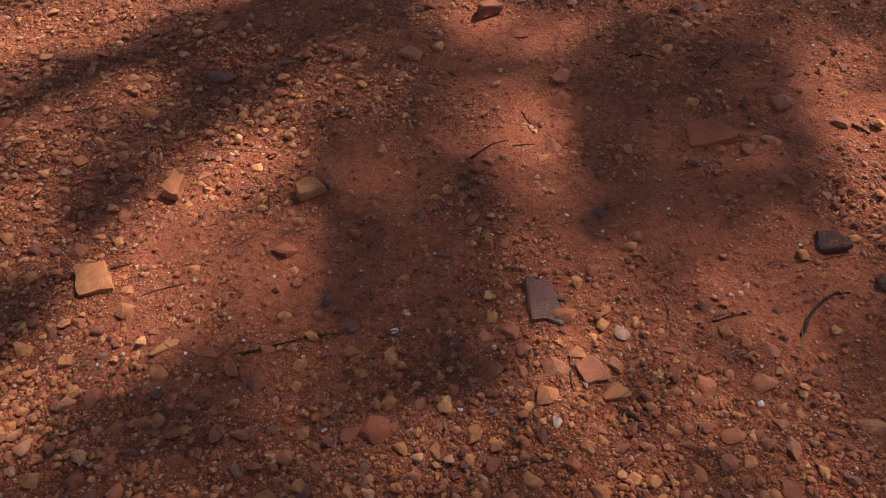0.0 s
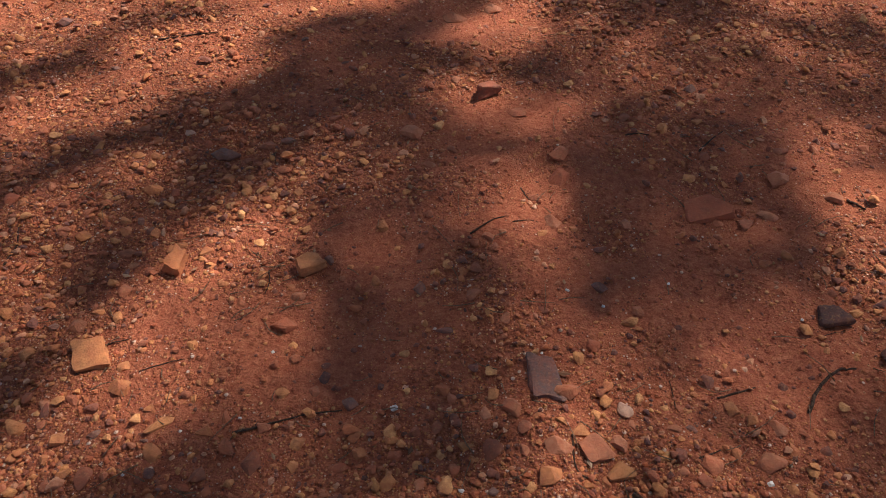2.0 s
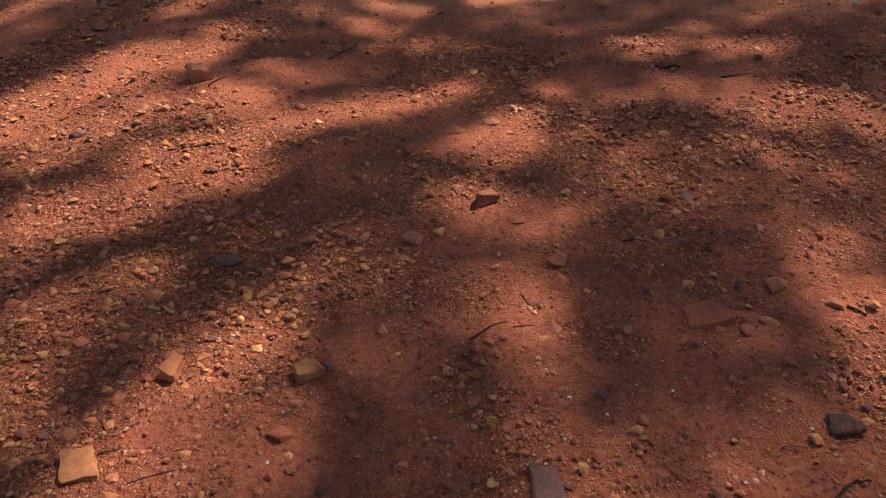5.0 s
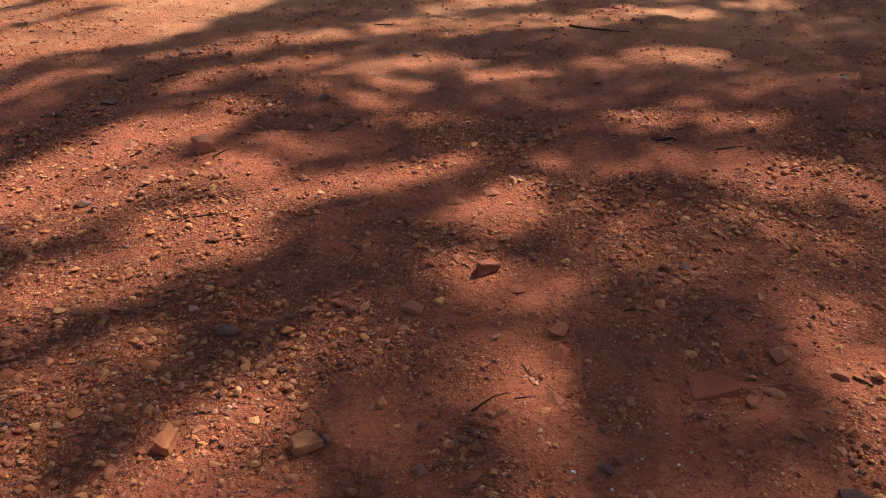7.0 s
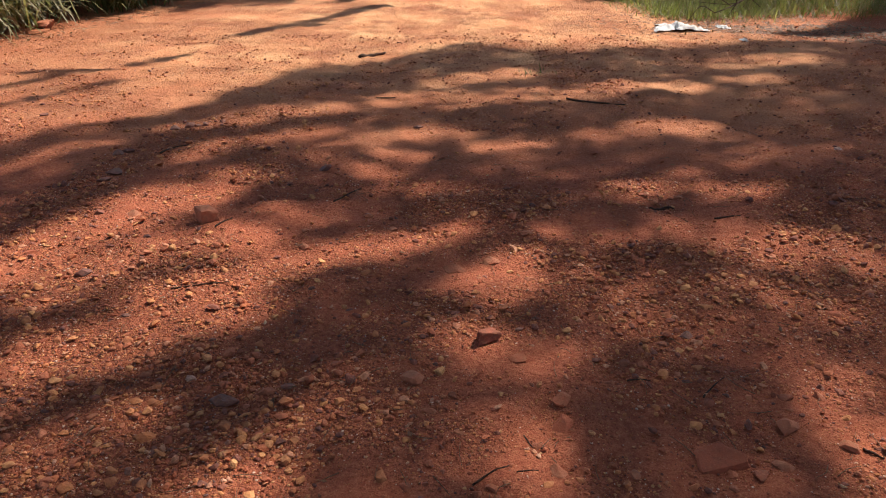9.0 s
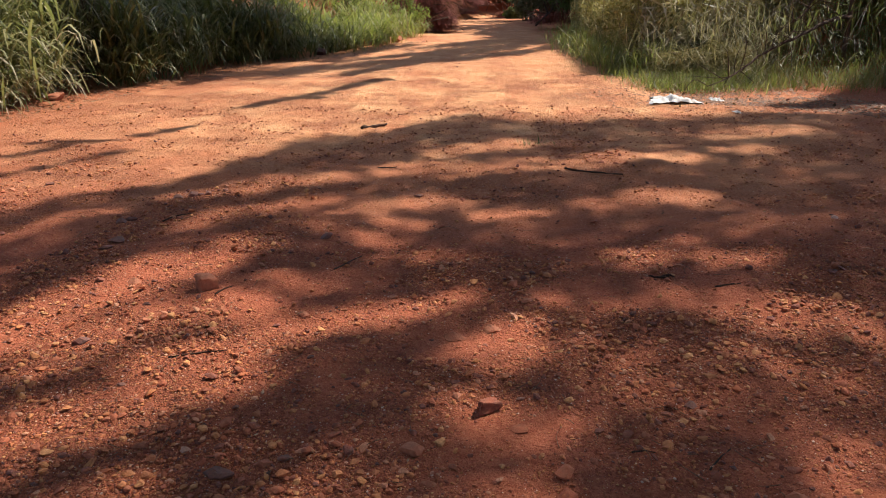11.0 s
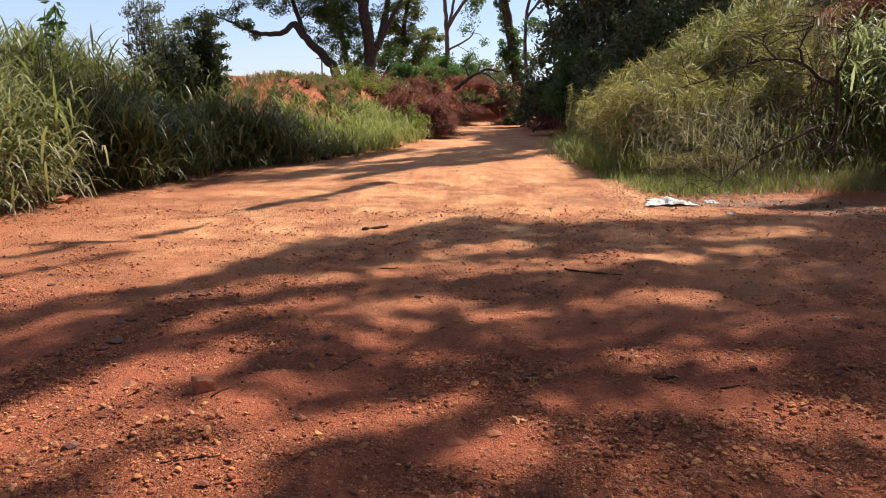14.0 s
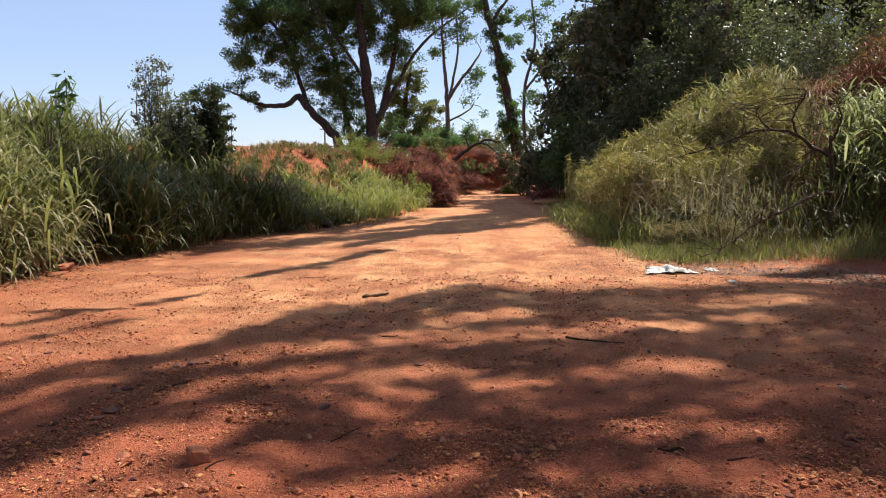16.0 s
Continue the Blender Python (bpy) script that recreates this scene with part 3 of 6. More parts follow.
put_stones("ochre", OCHRE_B)
put_stones("ochre", OCHRE_C)
put_stones("tan", TAN_A)
put_stones("tan", TAN_B)
put_stones("tan", TAN_C)
put_stones("grey", GREY_A)
put_stones("grey", GREY_B)
put_stones("brown", BROWN_A)
put_stones("brown", BROWN_B)
put_stones("russet", RUSSET, 0.5)
put_stones("pale", PALE)
put_stones("tan", PROUD, 0.25, 0.9, "rock")
put_stones("dark", DARK, 0.2, 1.2, "rock")



def block_stone(x, y, size, turn, material, label, seed, tilt=(4, -3), taper=0.1, rise=0.2):
    """A broken block with worn edges and uneven faces."""
    rng = random.Random(seed)
    bm = bmesh.new()
    bmesh.ops.create_cube(bm, size=1.0)
    bmesh.ops.subdivide_edges(bm, edges=bm.edges[:], cuts=5, use_grid_fill=True)
    for v in bm.verts:
        c = Vector([max(-0.36, min(0.36, q)) for q in v.co])
        v.co = c + (v.co - c).normalized() * 0.12 if (v.co - c).length > 0.12 else v.co
    off = Vector((seed * 1.9, seed * 0.7, 3.0))
    shear, lop = rng.uniform(-0.3, 0.3), rng.uniform(0.05, 0.3)
    for v in bm.verts:
        v.co *= 1 + 0.24 * noise.noise(v.co * 2.0 + off) + 0.1 * noise.noise(v.co * 6 + off)
        v.co.x = v.co.x * (1 - taper * (v.co.y + 0.5)) + shear * v.co.y
        v.co.z *= 1 - lop * (v.co.x + 0.5)
    bmesh.ops.triangulate(bm, faces=bm.faces[:])
    me = bpy.data.meshes.new("flat_stone")
    bm.to_mesh(me)
    bm.free()
    me.polygons.foreach_set("use_smooth", [True] * len(me.polygons))
    me.set_sharp_from_angle(angle=radians(38))
    me.materials.append(material)
    ob = new("flat_stone", me)
    ob.matrix_world = pose(x, y, lie(x, y) + size[2] * rise, *tilt, turn) @ Matrix.Diagonal((*size, 1))
    placed.append((x, y, max(size[:2]) * 0.5))
    return tagged(ob, label, "stone", "loose stones on the road")


block_stone(-0.581, 0.698, (0.058, 0.066, 0.03), 14, STONE["ochre"], "large square ochre stone with a twig across it", 43, rise=0.02)
block_stone(0.160, 0.638, (0.054, 0.082, 0.02), -4, STONE["grey"], "flat grey stone slab pressed into the soil", 57, (3, 2), 0.2, -0.15)
block_stone(0.525, 1.046, (0.11, 0.062, 0.03), 12, STONE["russet"], "long russet slab breaking through the soil", 61, (6, -7), 0.45, 0.0)
block_stone(0.675, 0.774, (0.062, 0.04, 0.03), 4, STONE["dark"], "dark angular rock standing proud of the soil", 63, (4, -8), 0.4, 0.1)
block_stone(-0.800, 2.200, (0.062, 0.055, 0.055), 30, STONE["tan"], "tan angular rock standing on the trodden soil", 66, (5, 3), 0.15, 0.4)
block_stone(0.109, 1.468, (0.070, 0.038, 0.032), 30, STONE["brown"], "red-brown wedge of rock casting a dark shadow", 68, (-6, 10), 0.3, 0.4)
block_stone(-0.247, 0.905, (0.058, 0.036, 0.03), 30, STONE["ochre"], "yellow-ochre flat stone lying on the soil", 71, (3, 4), 0.3, 0.3)
block_stone(-0.495, 0.911, (0.038, 0.052, 0.03), -20, STONE["ochre"], "ochre angular stone lying in the gravel", 72, (3, 6), 0.3, 0.3)
block_stone(0.222, 0.515, (0.05, 0.042, 0.02), 25, STONE["brown"], "brown-grey flat stone among ochre pebbles", 73, (4, 2), 0.3, 0.0)

# more loose stones, thickest in the pebbly patches before the viewpoint
dice = random.Random(12)
for kind, count in (("ochre", 44), ("tan", 22), ("brown", 20), ("russet", 18), ("grey", 8)):
    rows = []
    while len(rows) < count:
        y = 0.33 + 1.3 * dice.random() ** 1.3
        x = dice.uniform(-1, 1) * (0.62 * y + 0.3)
        size = dice.uniform(16, 34)
        if float(stony(np.array([x]), np.array([y]))[0]) > dice.uniform(0.25, 1.0) and all(math.hypot(x - a, y - b) > r + size / 1900 for a, b, r in placed):
            rows.append((x, y, size, size * dice.uniform(0.6, 0.95), dice.uniform(0, 180)))
            placed.append((x, y, size / 2000))
    put_stones(kind, rows)


def chip_shapes(level):
    """Seven small stones as vertices and faces; at level 0 they are jittered eight-sided chips."""
    if level:
        meshes = [stone_mesh(100 + k, level) for k in range(7)]
        shapes = [(np.array([tuple(p.co) for p in me.vertices]), np.array([tuple(p.vertices) for p in me.polygons])) for me in meshes]
        for me in meshes:
            bpy.data.meshes.remove(me)
        return shapes
    rng = np.random.default_rng(9)
    v = np.array([(0.5, 0, 0), (0, 0.5, 0), (-0.5, 0, 0), (0, -0.5, 0), (0, 0, 0.36), (0, 0, -0.36)])
    f = np.array([(0, 1, 4), (1, 2, 4), (2, 3, 4), (3, 0, 4), (1, 0, 5), (2, 1, 5), (3, 2, 5), (0, 3, 5)])
    return [(v * rng.uniform(0.7, 1.15, (6, 3)) + rng.normal(0, 0.05, (6, 3)), f) for k in range(7)]


def gravel(name, count, xr, yr, sizes, level, seed, label, power=2.0, material=None, bare=0.08):
    """Loose gravel as one heap of small stones, thick in the stony tracts and sparse on bare soil."""
    rng = np.random.default_rng(seed)
    shapes = chip_shapes(level)
    taken = np.array(placed)
    xs, ys, ds = [], [], []
    while sum(map(len, xs)) < count:
        y = rng.uniform(*yr, 4000)
        wide = np.clip(0.72 * y + 0.35, *xr)
        x = rng.uniform(-1, 1, 4000) * wide
        d = sizes[0] + (sizes[1] - sizes[0]) * rng.uniform(size=4000) ** power
        keep = bare + (1 - bare) * stony(x, y) ** 1.6 > rng.uniform(size=4000)
        if sizes[1] > 0.008:
            near = (np.abs(x[:, None] - taken[:, 0]) < taken[:, 2] + d[:, None] * 0.4) & (np.abs(y[:, None] - taken[:, 1]) < taken[:, 2] + d[:, None] * 0.4)
            keep &= ~near.any(1)
        xs.append(x[keep]), ys.append(y[keep]), ds.append(d[keep])
    x, y, d = (np.concatenate(q)[:count] for q in (xs, ys, ds))
    z = np.array([lie(a, b) for a, b in zip(x, y)])
    kind = rng.integers(7, size=count)
    verts, faces, total = [], [], 0
    for k, (v, f) in enumerate(shapes):
        at = np.nonzero(kind == k)[0]
        n = len(at)
        a, tilt = rng.uniform(0, 6.283, n)[:, None], rng.normal(0, 0.32, n)[:, None]
        sc = d[at, None] * np.stack([np.ones(n), rng.uniform(0.6, 1.0, n), rng.uniform(0.55, 1.0, n)], 1)
        p = v[None] * sc[:, None, :]
        px_, py_, pz_ = p[..., 0], p[..., 1], p[..., 2]
        p = np.stack([px_ * np.cos(a) - py_ * np.sin(a) + x[at, None], px_ * np.sin(a) + py_ * np.cos(a) + y[at, None], pz_ + px_ * tilt + (z[at] + sc[:, 2] * rng.uniform(-0.08, 0.34, n))[:, None]], 2)
        verts.append(p.reshape(-1, 3))
        faces.append((f[None] + (np.arange(n) * len(v))[:, None, None]).reshape(-1, 3) + total)
        total += n * len(v)
    ob = link_mesh(name, np.concatenate(verts), np.concatenate(faces), material or GRAVEL, smooth=False)
    return tagged(ob, label, "gravel", kind="stuff")


gravel("coarse_gravel", 5200, (0.3, 1.9), (0.3, 2.2), (0.011, 0.033), 2, 1, "coarse mixed gravel strewn over the red dirt", 2.2, COARSE)
gravel("stony_gravel", 900, (0.3, 2.6), (1.2, 3.6), (0.018, 0.046), 2, 8, "larger loose stones in the pebbly patches of the road", 2.2, COARSE)
gravel("mid_gravel", 9500, (1.0, 4.2), (2.0, 6.2), (0.009, 0.036), 1, 4, "scattered small stones further up the dirt road", 2.0, COARSE, 0.04)
gravel("pebble_gravel", 21000, (0.3, 2.4), (0.3, 3.4), (0.006, 0.018), 1, 2, "small mixed pebbles strewn over the red dirt", 1.8, bare=0.1)
gravel("fine_gravel", 36000, (0.3, 2.0), (0.3, 2.6), (0.0025, 0.007), 0, 3, "fine grit and crumbs in the red dust", 1.4, bare=0.25)
gravel("far_gravel", 380, (1.0, 3.6), (6.0, 13.0), (0.015, 0.05), 1, 6, "sparse stones on the sandy stretch of road", 3.0)


def boulder(name, x, y, size, kind, label, seed):
    ob = new(name, SHAPES[kind][seed % 6])
    ob.matrix_world = pose(x, y, lie(x, y) + size[2] * 0.2, 0, 0, seed * 37) @ Matrix.Diagonal((*size, 1))
    return tagged(ob, label, "rock")


boulder("rock", -3.62, 6.62, (0.26, 0.2, 0.18), "tan", "tan rock at the foot of the grassy bank", 2)
boulder("rock", -3.85, 6.45, (0.16, 0.14, 0.14), "brown", "brown rock among the grass", 4)
boulder("rock", -1.95, 11.6, (0.5, 0.3, 0.26), "dark", "dark rock at the edge of the road", 3)
boulder("rock", -2.7, 12.2, (0.3, 0.3, 0.3), "dark", "dark rock in the shade of the bank", 1)
boulder("rock", -0.95, 15.0, (0.35, 0.3, 0.3), "russet", "russet rock beside the road near the bend", 5)

# ---- plants ----


def limb_part(name, parent, points, r0, r1, material, seed=0, wobble=0.0, sides=8, steps=5, label=""):
    line = smooth_line(points, steps, wobble, seed)
    v, f = tube(line, (r0, r1), sides, 0.06, seed)
    return link_mesh(name, v, f, material, parent, label), line


def twigs_to(rng, line, tips, r0=0.03, sides=5):
    """Thin boughs from the nearest place on a limb to each tip."""
    out = []
    for tip in tips:
        k = int(np.argmin(np.linalg.norm(line - tip, axis=1) + rng.uniform(0, 0.3, len(line))))
        a = line[k]
        mid = (a + tip) / 2 + rng.normal(0, 0.08, 3) * np.linalg.norm(tip - a) + np.array([0, 0, 0.08]) * np.linalg.norm(tip - a)
        out.append(tube(smooth_line([a, mid, tip], 3), (r0, r0 * 0.25), sides))
    return out


def clumped(rng, blobs, per_m3, clump_r, leaves_each):
    """Leaf places: small clumps inside big soft blobs, with gaps between them."""
    places, tips = [], []
    for c, r in blobs:
        c, r = np.array(c, float), np.array(r, float)
        k = max(3, int(per_m3 * 4.19 * r[0] * r[1] * r[2]))
        for q in cloud(rng, c, r, k, 0.2):
            tips.append(q)
            s = clump_r * rng.uniform(0.6, 1.35)
            places.append(cloud(rng, q, (s, s, s * 0.8), int(leaves_each * rng.uniform(0.5, 1.5)), 0.0))
    return np.concatenate(places), np.array(tips)


def tree(name, limbs, blobs, bark, leaf, label, seed, leaf_size, per_m3, clump_r, leaves_each, twig=0.03, droop=0.3, every=1, slim=0.45):
    """A tree: limbs (points, base radius, tip radius), the first of which is the trunk, and a crown of leaf clumps on fine boughs."""
    rng = np.random.default_rng(seed)
    x, y, z = limbs[0][0][0]
    root = new(name)
    root.location = (x, y, z)
    tagged(root, label, "tree")
    lines = []
    for i, (pts, r0, r1) in enumerate(limbs):
        pts = [np.array(p) - np.array((x, y, z)) for p in pts]
        ob, line = limb_part("trunk" if i == 0 else "limb", root, pts, r0, r1, bark, seed + i, r0 * 0.12)
        lines.append(line)
    blobs = [(np.array(c) - np.array((x, y, z)), r) for c, r in blobs]
    spots, tips = clumped(rng, blobs, per_m3, clump_r, leaves_each)
    allline = np.concatenate(lines)
    bv, bf = merged(twigs_to(rng, allline, tips[::every], twig))
    tagged(link_mesh("boughs", bv, bf, bark, root), kind="stuff")
    v, f = leaves(spots, leaf_size * rng.uniform(0.6, 1.3, len(spots)), seed, slim, 0.2, droop)
    link_mesh("crown", v, f, leaf, root, smooth=False)
    return root


def shrub(name, x, y, z, size, n_stems, n_leaves, leaf_size, leaf, bark, label, seed, tight=0.6):
    """A bush: stems that fork from the base and leaves in clumps round their ends."""
    rng = np.random.default_rng(seed)
    root = new(name)
    root.location = (x, y, z)
    tagged(root, label, "shrub")
    stems, spots = [], []
    for i in range(n_stems):
        tip = np.array([rng.uniform(-0.75, 0.75) * size[0], rng.uniform(-0.75, 0.75) * size[1], size[2] * rng.uniform(0.25, 1.0)])
        tip[:2] *= 1.15 - 0.6 * (tip[2] / size[2]) ** 2
        mid = tip * np.array([0.65, 0.65, 0.5]) + rng.normal(0, 0.05, 3)
        root_at = tip * np.array([0.35, 0.35, 0.0]) - np.array([0, 0, 0.05])
        stems.append(tube(smooth_line([root_at, mid, tip], 3), (0.012, 0.003), 4))
        for q in np.linspace(-0.25, 1, 5):
            c = mid * (1 - q) + tip * q
            s = tight * 0.33 * min(size)
            spots.append(cloud(rng, c, (s, s, s * 0.8), n_leaves // (n_stems * 5), 0.0))
    v, f = merged(stems)
    tagged(link_mesh("stems", v, f, bark, root), kind="stuff")
    spots = np.concatenate(spots)
    spots[:, 2] = np.maximum(spots[:, 2], 0.02)
    v, f = leaves(spots, leaf_size * rng.uniform(0.6, 1.3, len(spots)), seed, 0.5, 0.1, 0.15)
    link_mesh("foliage", v, f, leaf, root, smooth=False)
    return root


# An unseen tree beside the clearing: its boughs over the near road are placed to throw the dappled shade.
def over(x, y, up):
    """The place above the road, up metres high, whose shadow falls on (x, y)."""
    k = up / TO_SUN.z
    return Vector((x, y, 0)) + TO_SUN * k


# Sun patches and shade strips on the ground, for which unseen leaves are placed.
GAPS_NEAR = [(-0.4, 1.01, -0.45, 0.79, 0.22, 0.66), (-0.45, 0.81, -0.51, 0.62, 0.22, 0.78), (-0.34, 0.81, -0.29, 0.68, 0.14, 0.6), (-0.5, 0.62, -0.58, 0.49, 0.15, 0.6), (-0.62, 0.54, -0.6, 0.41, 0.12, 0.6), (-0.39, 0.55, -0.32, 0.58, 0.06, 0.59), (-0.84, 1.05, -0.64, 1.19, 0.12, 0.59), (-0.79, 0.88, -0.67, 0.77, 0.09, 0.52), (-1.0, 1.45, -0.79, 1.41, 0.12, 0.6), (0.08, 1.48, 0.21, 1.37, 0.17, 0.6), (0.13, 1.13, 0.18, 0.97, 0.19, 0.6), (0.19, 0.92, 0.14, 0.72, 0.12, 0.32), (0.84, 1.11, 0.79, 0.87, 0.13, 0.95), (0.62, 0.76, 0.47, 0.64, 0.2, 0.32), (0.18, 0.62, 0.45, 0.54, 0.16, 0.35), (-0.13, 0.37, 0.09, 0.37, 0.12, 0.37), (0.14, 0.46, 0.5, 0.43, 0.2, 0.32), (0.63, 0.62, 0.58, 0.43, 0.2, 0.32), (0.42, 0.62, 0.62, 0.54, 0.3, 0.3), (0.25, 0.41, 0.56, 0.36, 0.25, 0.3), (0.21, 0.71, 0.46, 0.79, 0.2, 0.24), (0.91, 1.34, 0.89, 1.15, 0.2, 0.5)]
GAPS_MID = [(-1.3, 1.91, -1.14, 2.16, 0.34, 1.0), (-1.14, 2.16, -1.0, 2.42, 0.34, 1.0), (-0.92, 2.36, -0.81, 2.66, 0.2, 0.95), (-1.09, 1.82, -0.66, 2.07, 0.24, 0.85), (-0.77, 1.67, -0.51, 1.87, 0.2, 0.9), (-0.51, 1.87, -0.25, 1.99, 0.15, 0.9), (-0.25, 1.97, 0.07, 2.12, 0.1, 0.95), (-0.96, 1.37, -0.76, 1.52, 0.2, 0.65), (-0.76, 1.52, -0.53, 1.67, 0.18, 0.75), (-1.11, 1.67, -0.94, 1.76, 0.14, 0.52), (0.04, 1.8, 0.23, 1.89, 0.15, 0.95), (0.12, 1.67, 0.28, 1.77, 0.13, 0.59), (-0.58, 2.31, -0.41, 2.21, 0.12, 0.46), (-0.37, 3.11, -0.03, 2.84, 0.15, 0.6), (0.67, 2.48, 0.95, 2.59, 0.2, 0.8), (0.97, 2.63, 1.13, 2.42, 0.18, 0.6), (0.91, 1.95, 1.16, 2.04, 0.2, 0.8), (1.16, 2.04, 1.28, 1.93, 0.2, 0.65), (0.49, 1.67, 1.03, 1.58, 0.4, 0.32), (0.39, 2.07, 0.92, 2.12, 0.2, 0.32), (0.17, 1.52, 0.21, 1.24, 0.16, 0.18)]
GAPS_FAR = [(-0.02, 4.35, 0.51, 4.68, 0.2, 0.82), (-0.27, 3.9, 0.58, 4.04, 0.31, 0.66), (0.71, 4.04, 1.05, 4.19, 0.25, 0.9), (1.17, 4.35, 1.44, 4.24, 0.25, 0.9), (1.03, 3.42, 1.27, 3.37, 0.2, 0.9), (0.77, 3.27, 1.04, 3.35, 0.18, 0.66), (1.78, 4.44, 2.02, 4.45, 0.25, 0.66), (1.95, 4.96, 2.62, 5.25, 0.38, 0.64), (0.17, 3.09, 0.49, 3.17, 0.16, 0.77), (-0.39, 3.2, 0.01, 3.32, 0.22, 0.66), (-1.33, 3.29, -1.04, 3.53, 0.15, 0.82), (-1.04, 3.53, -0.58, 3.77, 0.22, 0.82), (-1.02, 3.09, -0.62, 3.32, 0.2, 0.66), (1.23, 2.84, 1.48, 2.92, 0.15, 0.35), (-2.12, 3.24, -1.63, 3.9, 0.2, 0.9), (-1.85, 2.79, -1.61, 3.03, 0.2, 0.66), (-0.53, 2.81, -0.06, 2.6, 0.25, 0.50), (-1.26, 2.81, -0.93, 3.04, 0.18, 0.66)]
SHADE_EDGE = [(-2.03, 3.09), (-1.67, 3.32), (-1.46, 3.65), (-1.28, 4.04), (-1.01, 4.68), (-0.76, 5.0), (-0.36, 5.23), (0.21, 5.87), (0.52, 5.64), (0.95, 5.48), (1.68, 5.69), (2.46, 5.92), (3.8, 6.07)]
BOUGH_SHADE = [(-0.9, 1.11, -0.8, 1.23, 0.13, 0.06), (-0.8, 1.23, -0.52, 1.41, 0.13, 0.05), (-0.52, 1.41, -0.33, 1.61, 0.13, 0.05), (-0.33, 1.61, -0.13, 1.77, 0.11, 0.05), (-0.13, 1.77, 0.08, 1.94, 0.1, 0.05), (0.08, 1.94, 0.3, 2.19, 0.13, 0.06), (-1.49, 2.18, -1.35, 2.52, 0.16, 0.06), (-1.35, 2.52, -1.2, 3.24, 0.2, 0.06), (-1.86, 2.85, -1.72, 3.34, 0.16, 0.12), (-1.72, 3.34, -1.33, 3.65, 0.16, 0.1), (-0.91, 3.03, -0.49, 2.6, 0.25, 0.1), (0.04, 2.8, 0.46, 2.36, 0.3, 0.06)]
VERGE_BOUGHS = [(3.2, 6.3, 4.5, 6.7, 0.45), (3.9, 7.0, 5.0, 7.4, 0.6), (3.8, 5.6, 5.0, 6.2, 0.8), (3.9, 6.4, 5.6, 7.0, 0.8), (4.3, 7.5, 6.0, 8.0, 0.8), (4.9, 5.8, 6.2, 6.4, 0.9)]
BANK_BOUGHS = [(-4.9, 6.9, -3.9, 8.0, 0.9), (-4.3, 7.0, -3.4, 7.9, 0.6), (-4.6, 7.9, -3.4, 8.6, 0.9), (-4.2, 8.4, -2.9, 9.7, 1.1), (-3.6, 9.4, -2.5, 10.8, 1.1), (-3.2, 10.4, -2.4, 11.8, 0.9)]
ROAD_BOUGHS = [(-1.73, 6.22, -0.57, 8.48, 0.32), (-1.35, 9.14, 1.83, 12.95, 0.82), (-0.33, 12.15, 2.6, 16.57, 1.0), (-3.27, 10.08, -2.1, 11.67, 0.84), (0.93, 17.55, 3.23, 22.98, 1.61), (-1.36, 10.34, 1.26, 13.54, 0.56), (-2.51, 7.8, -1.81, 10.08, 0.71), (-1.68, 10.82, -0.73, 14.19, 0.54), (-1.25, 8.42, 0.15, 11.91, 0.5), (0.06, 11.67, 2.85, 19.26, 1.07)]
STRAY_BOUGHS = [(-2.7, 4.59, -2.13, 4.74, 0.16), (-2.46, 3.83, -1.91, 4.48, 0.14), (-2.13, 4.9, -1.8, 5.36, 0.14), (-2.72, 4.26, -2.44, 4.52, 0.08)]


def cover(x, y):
    """Leaf layers set for the wanted shade: none where sun patches fall (the crown's gaps), about two elsewhere, ending
    at the crown's far edge.
    """
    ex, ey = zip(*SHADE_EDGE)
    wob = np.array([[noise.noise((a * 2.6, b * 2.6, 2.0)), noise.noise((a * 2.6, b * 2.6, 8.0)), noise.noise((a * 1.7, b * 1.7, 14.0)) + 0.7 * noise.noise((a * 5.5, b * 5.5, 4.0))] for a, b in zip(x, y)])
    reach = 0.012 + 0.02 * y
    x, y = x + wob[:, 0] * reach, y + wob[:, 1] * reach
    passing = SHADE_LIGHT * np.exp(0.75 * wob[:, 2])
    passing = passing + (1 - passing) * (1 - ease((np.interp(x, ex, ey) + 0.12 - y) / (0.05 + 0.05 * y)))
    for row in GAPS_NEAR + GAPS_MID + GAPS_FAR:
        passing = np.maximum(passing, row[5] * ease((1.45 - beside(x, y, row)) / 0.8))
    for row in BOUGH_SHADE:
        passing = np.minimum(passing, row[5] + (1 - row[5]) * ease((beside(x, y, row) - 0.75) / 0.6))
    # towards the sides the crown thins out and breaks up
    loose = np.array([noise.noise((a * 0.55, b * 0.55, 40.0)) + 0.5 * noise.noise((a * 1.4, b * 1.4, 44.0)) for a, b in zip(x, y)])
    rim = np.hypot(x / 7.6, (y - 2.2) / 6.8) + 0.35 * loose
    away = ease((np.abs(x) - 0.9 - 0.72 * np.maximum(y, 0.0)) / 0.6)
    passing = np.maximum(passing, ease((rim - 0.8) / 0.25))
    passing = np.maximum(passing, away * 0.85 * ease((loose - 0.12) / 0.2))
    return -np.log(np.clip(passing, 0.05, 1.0))


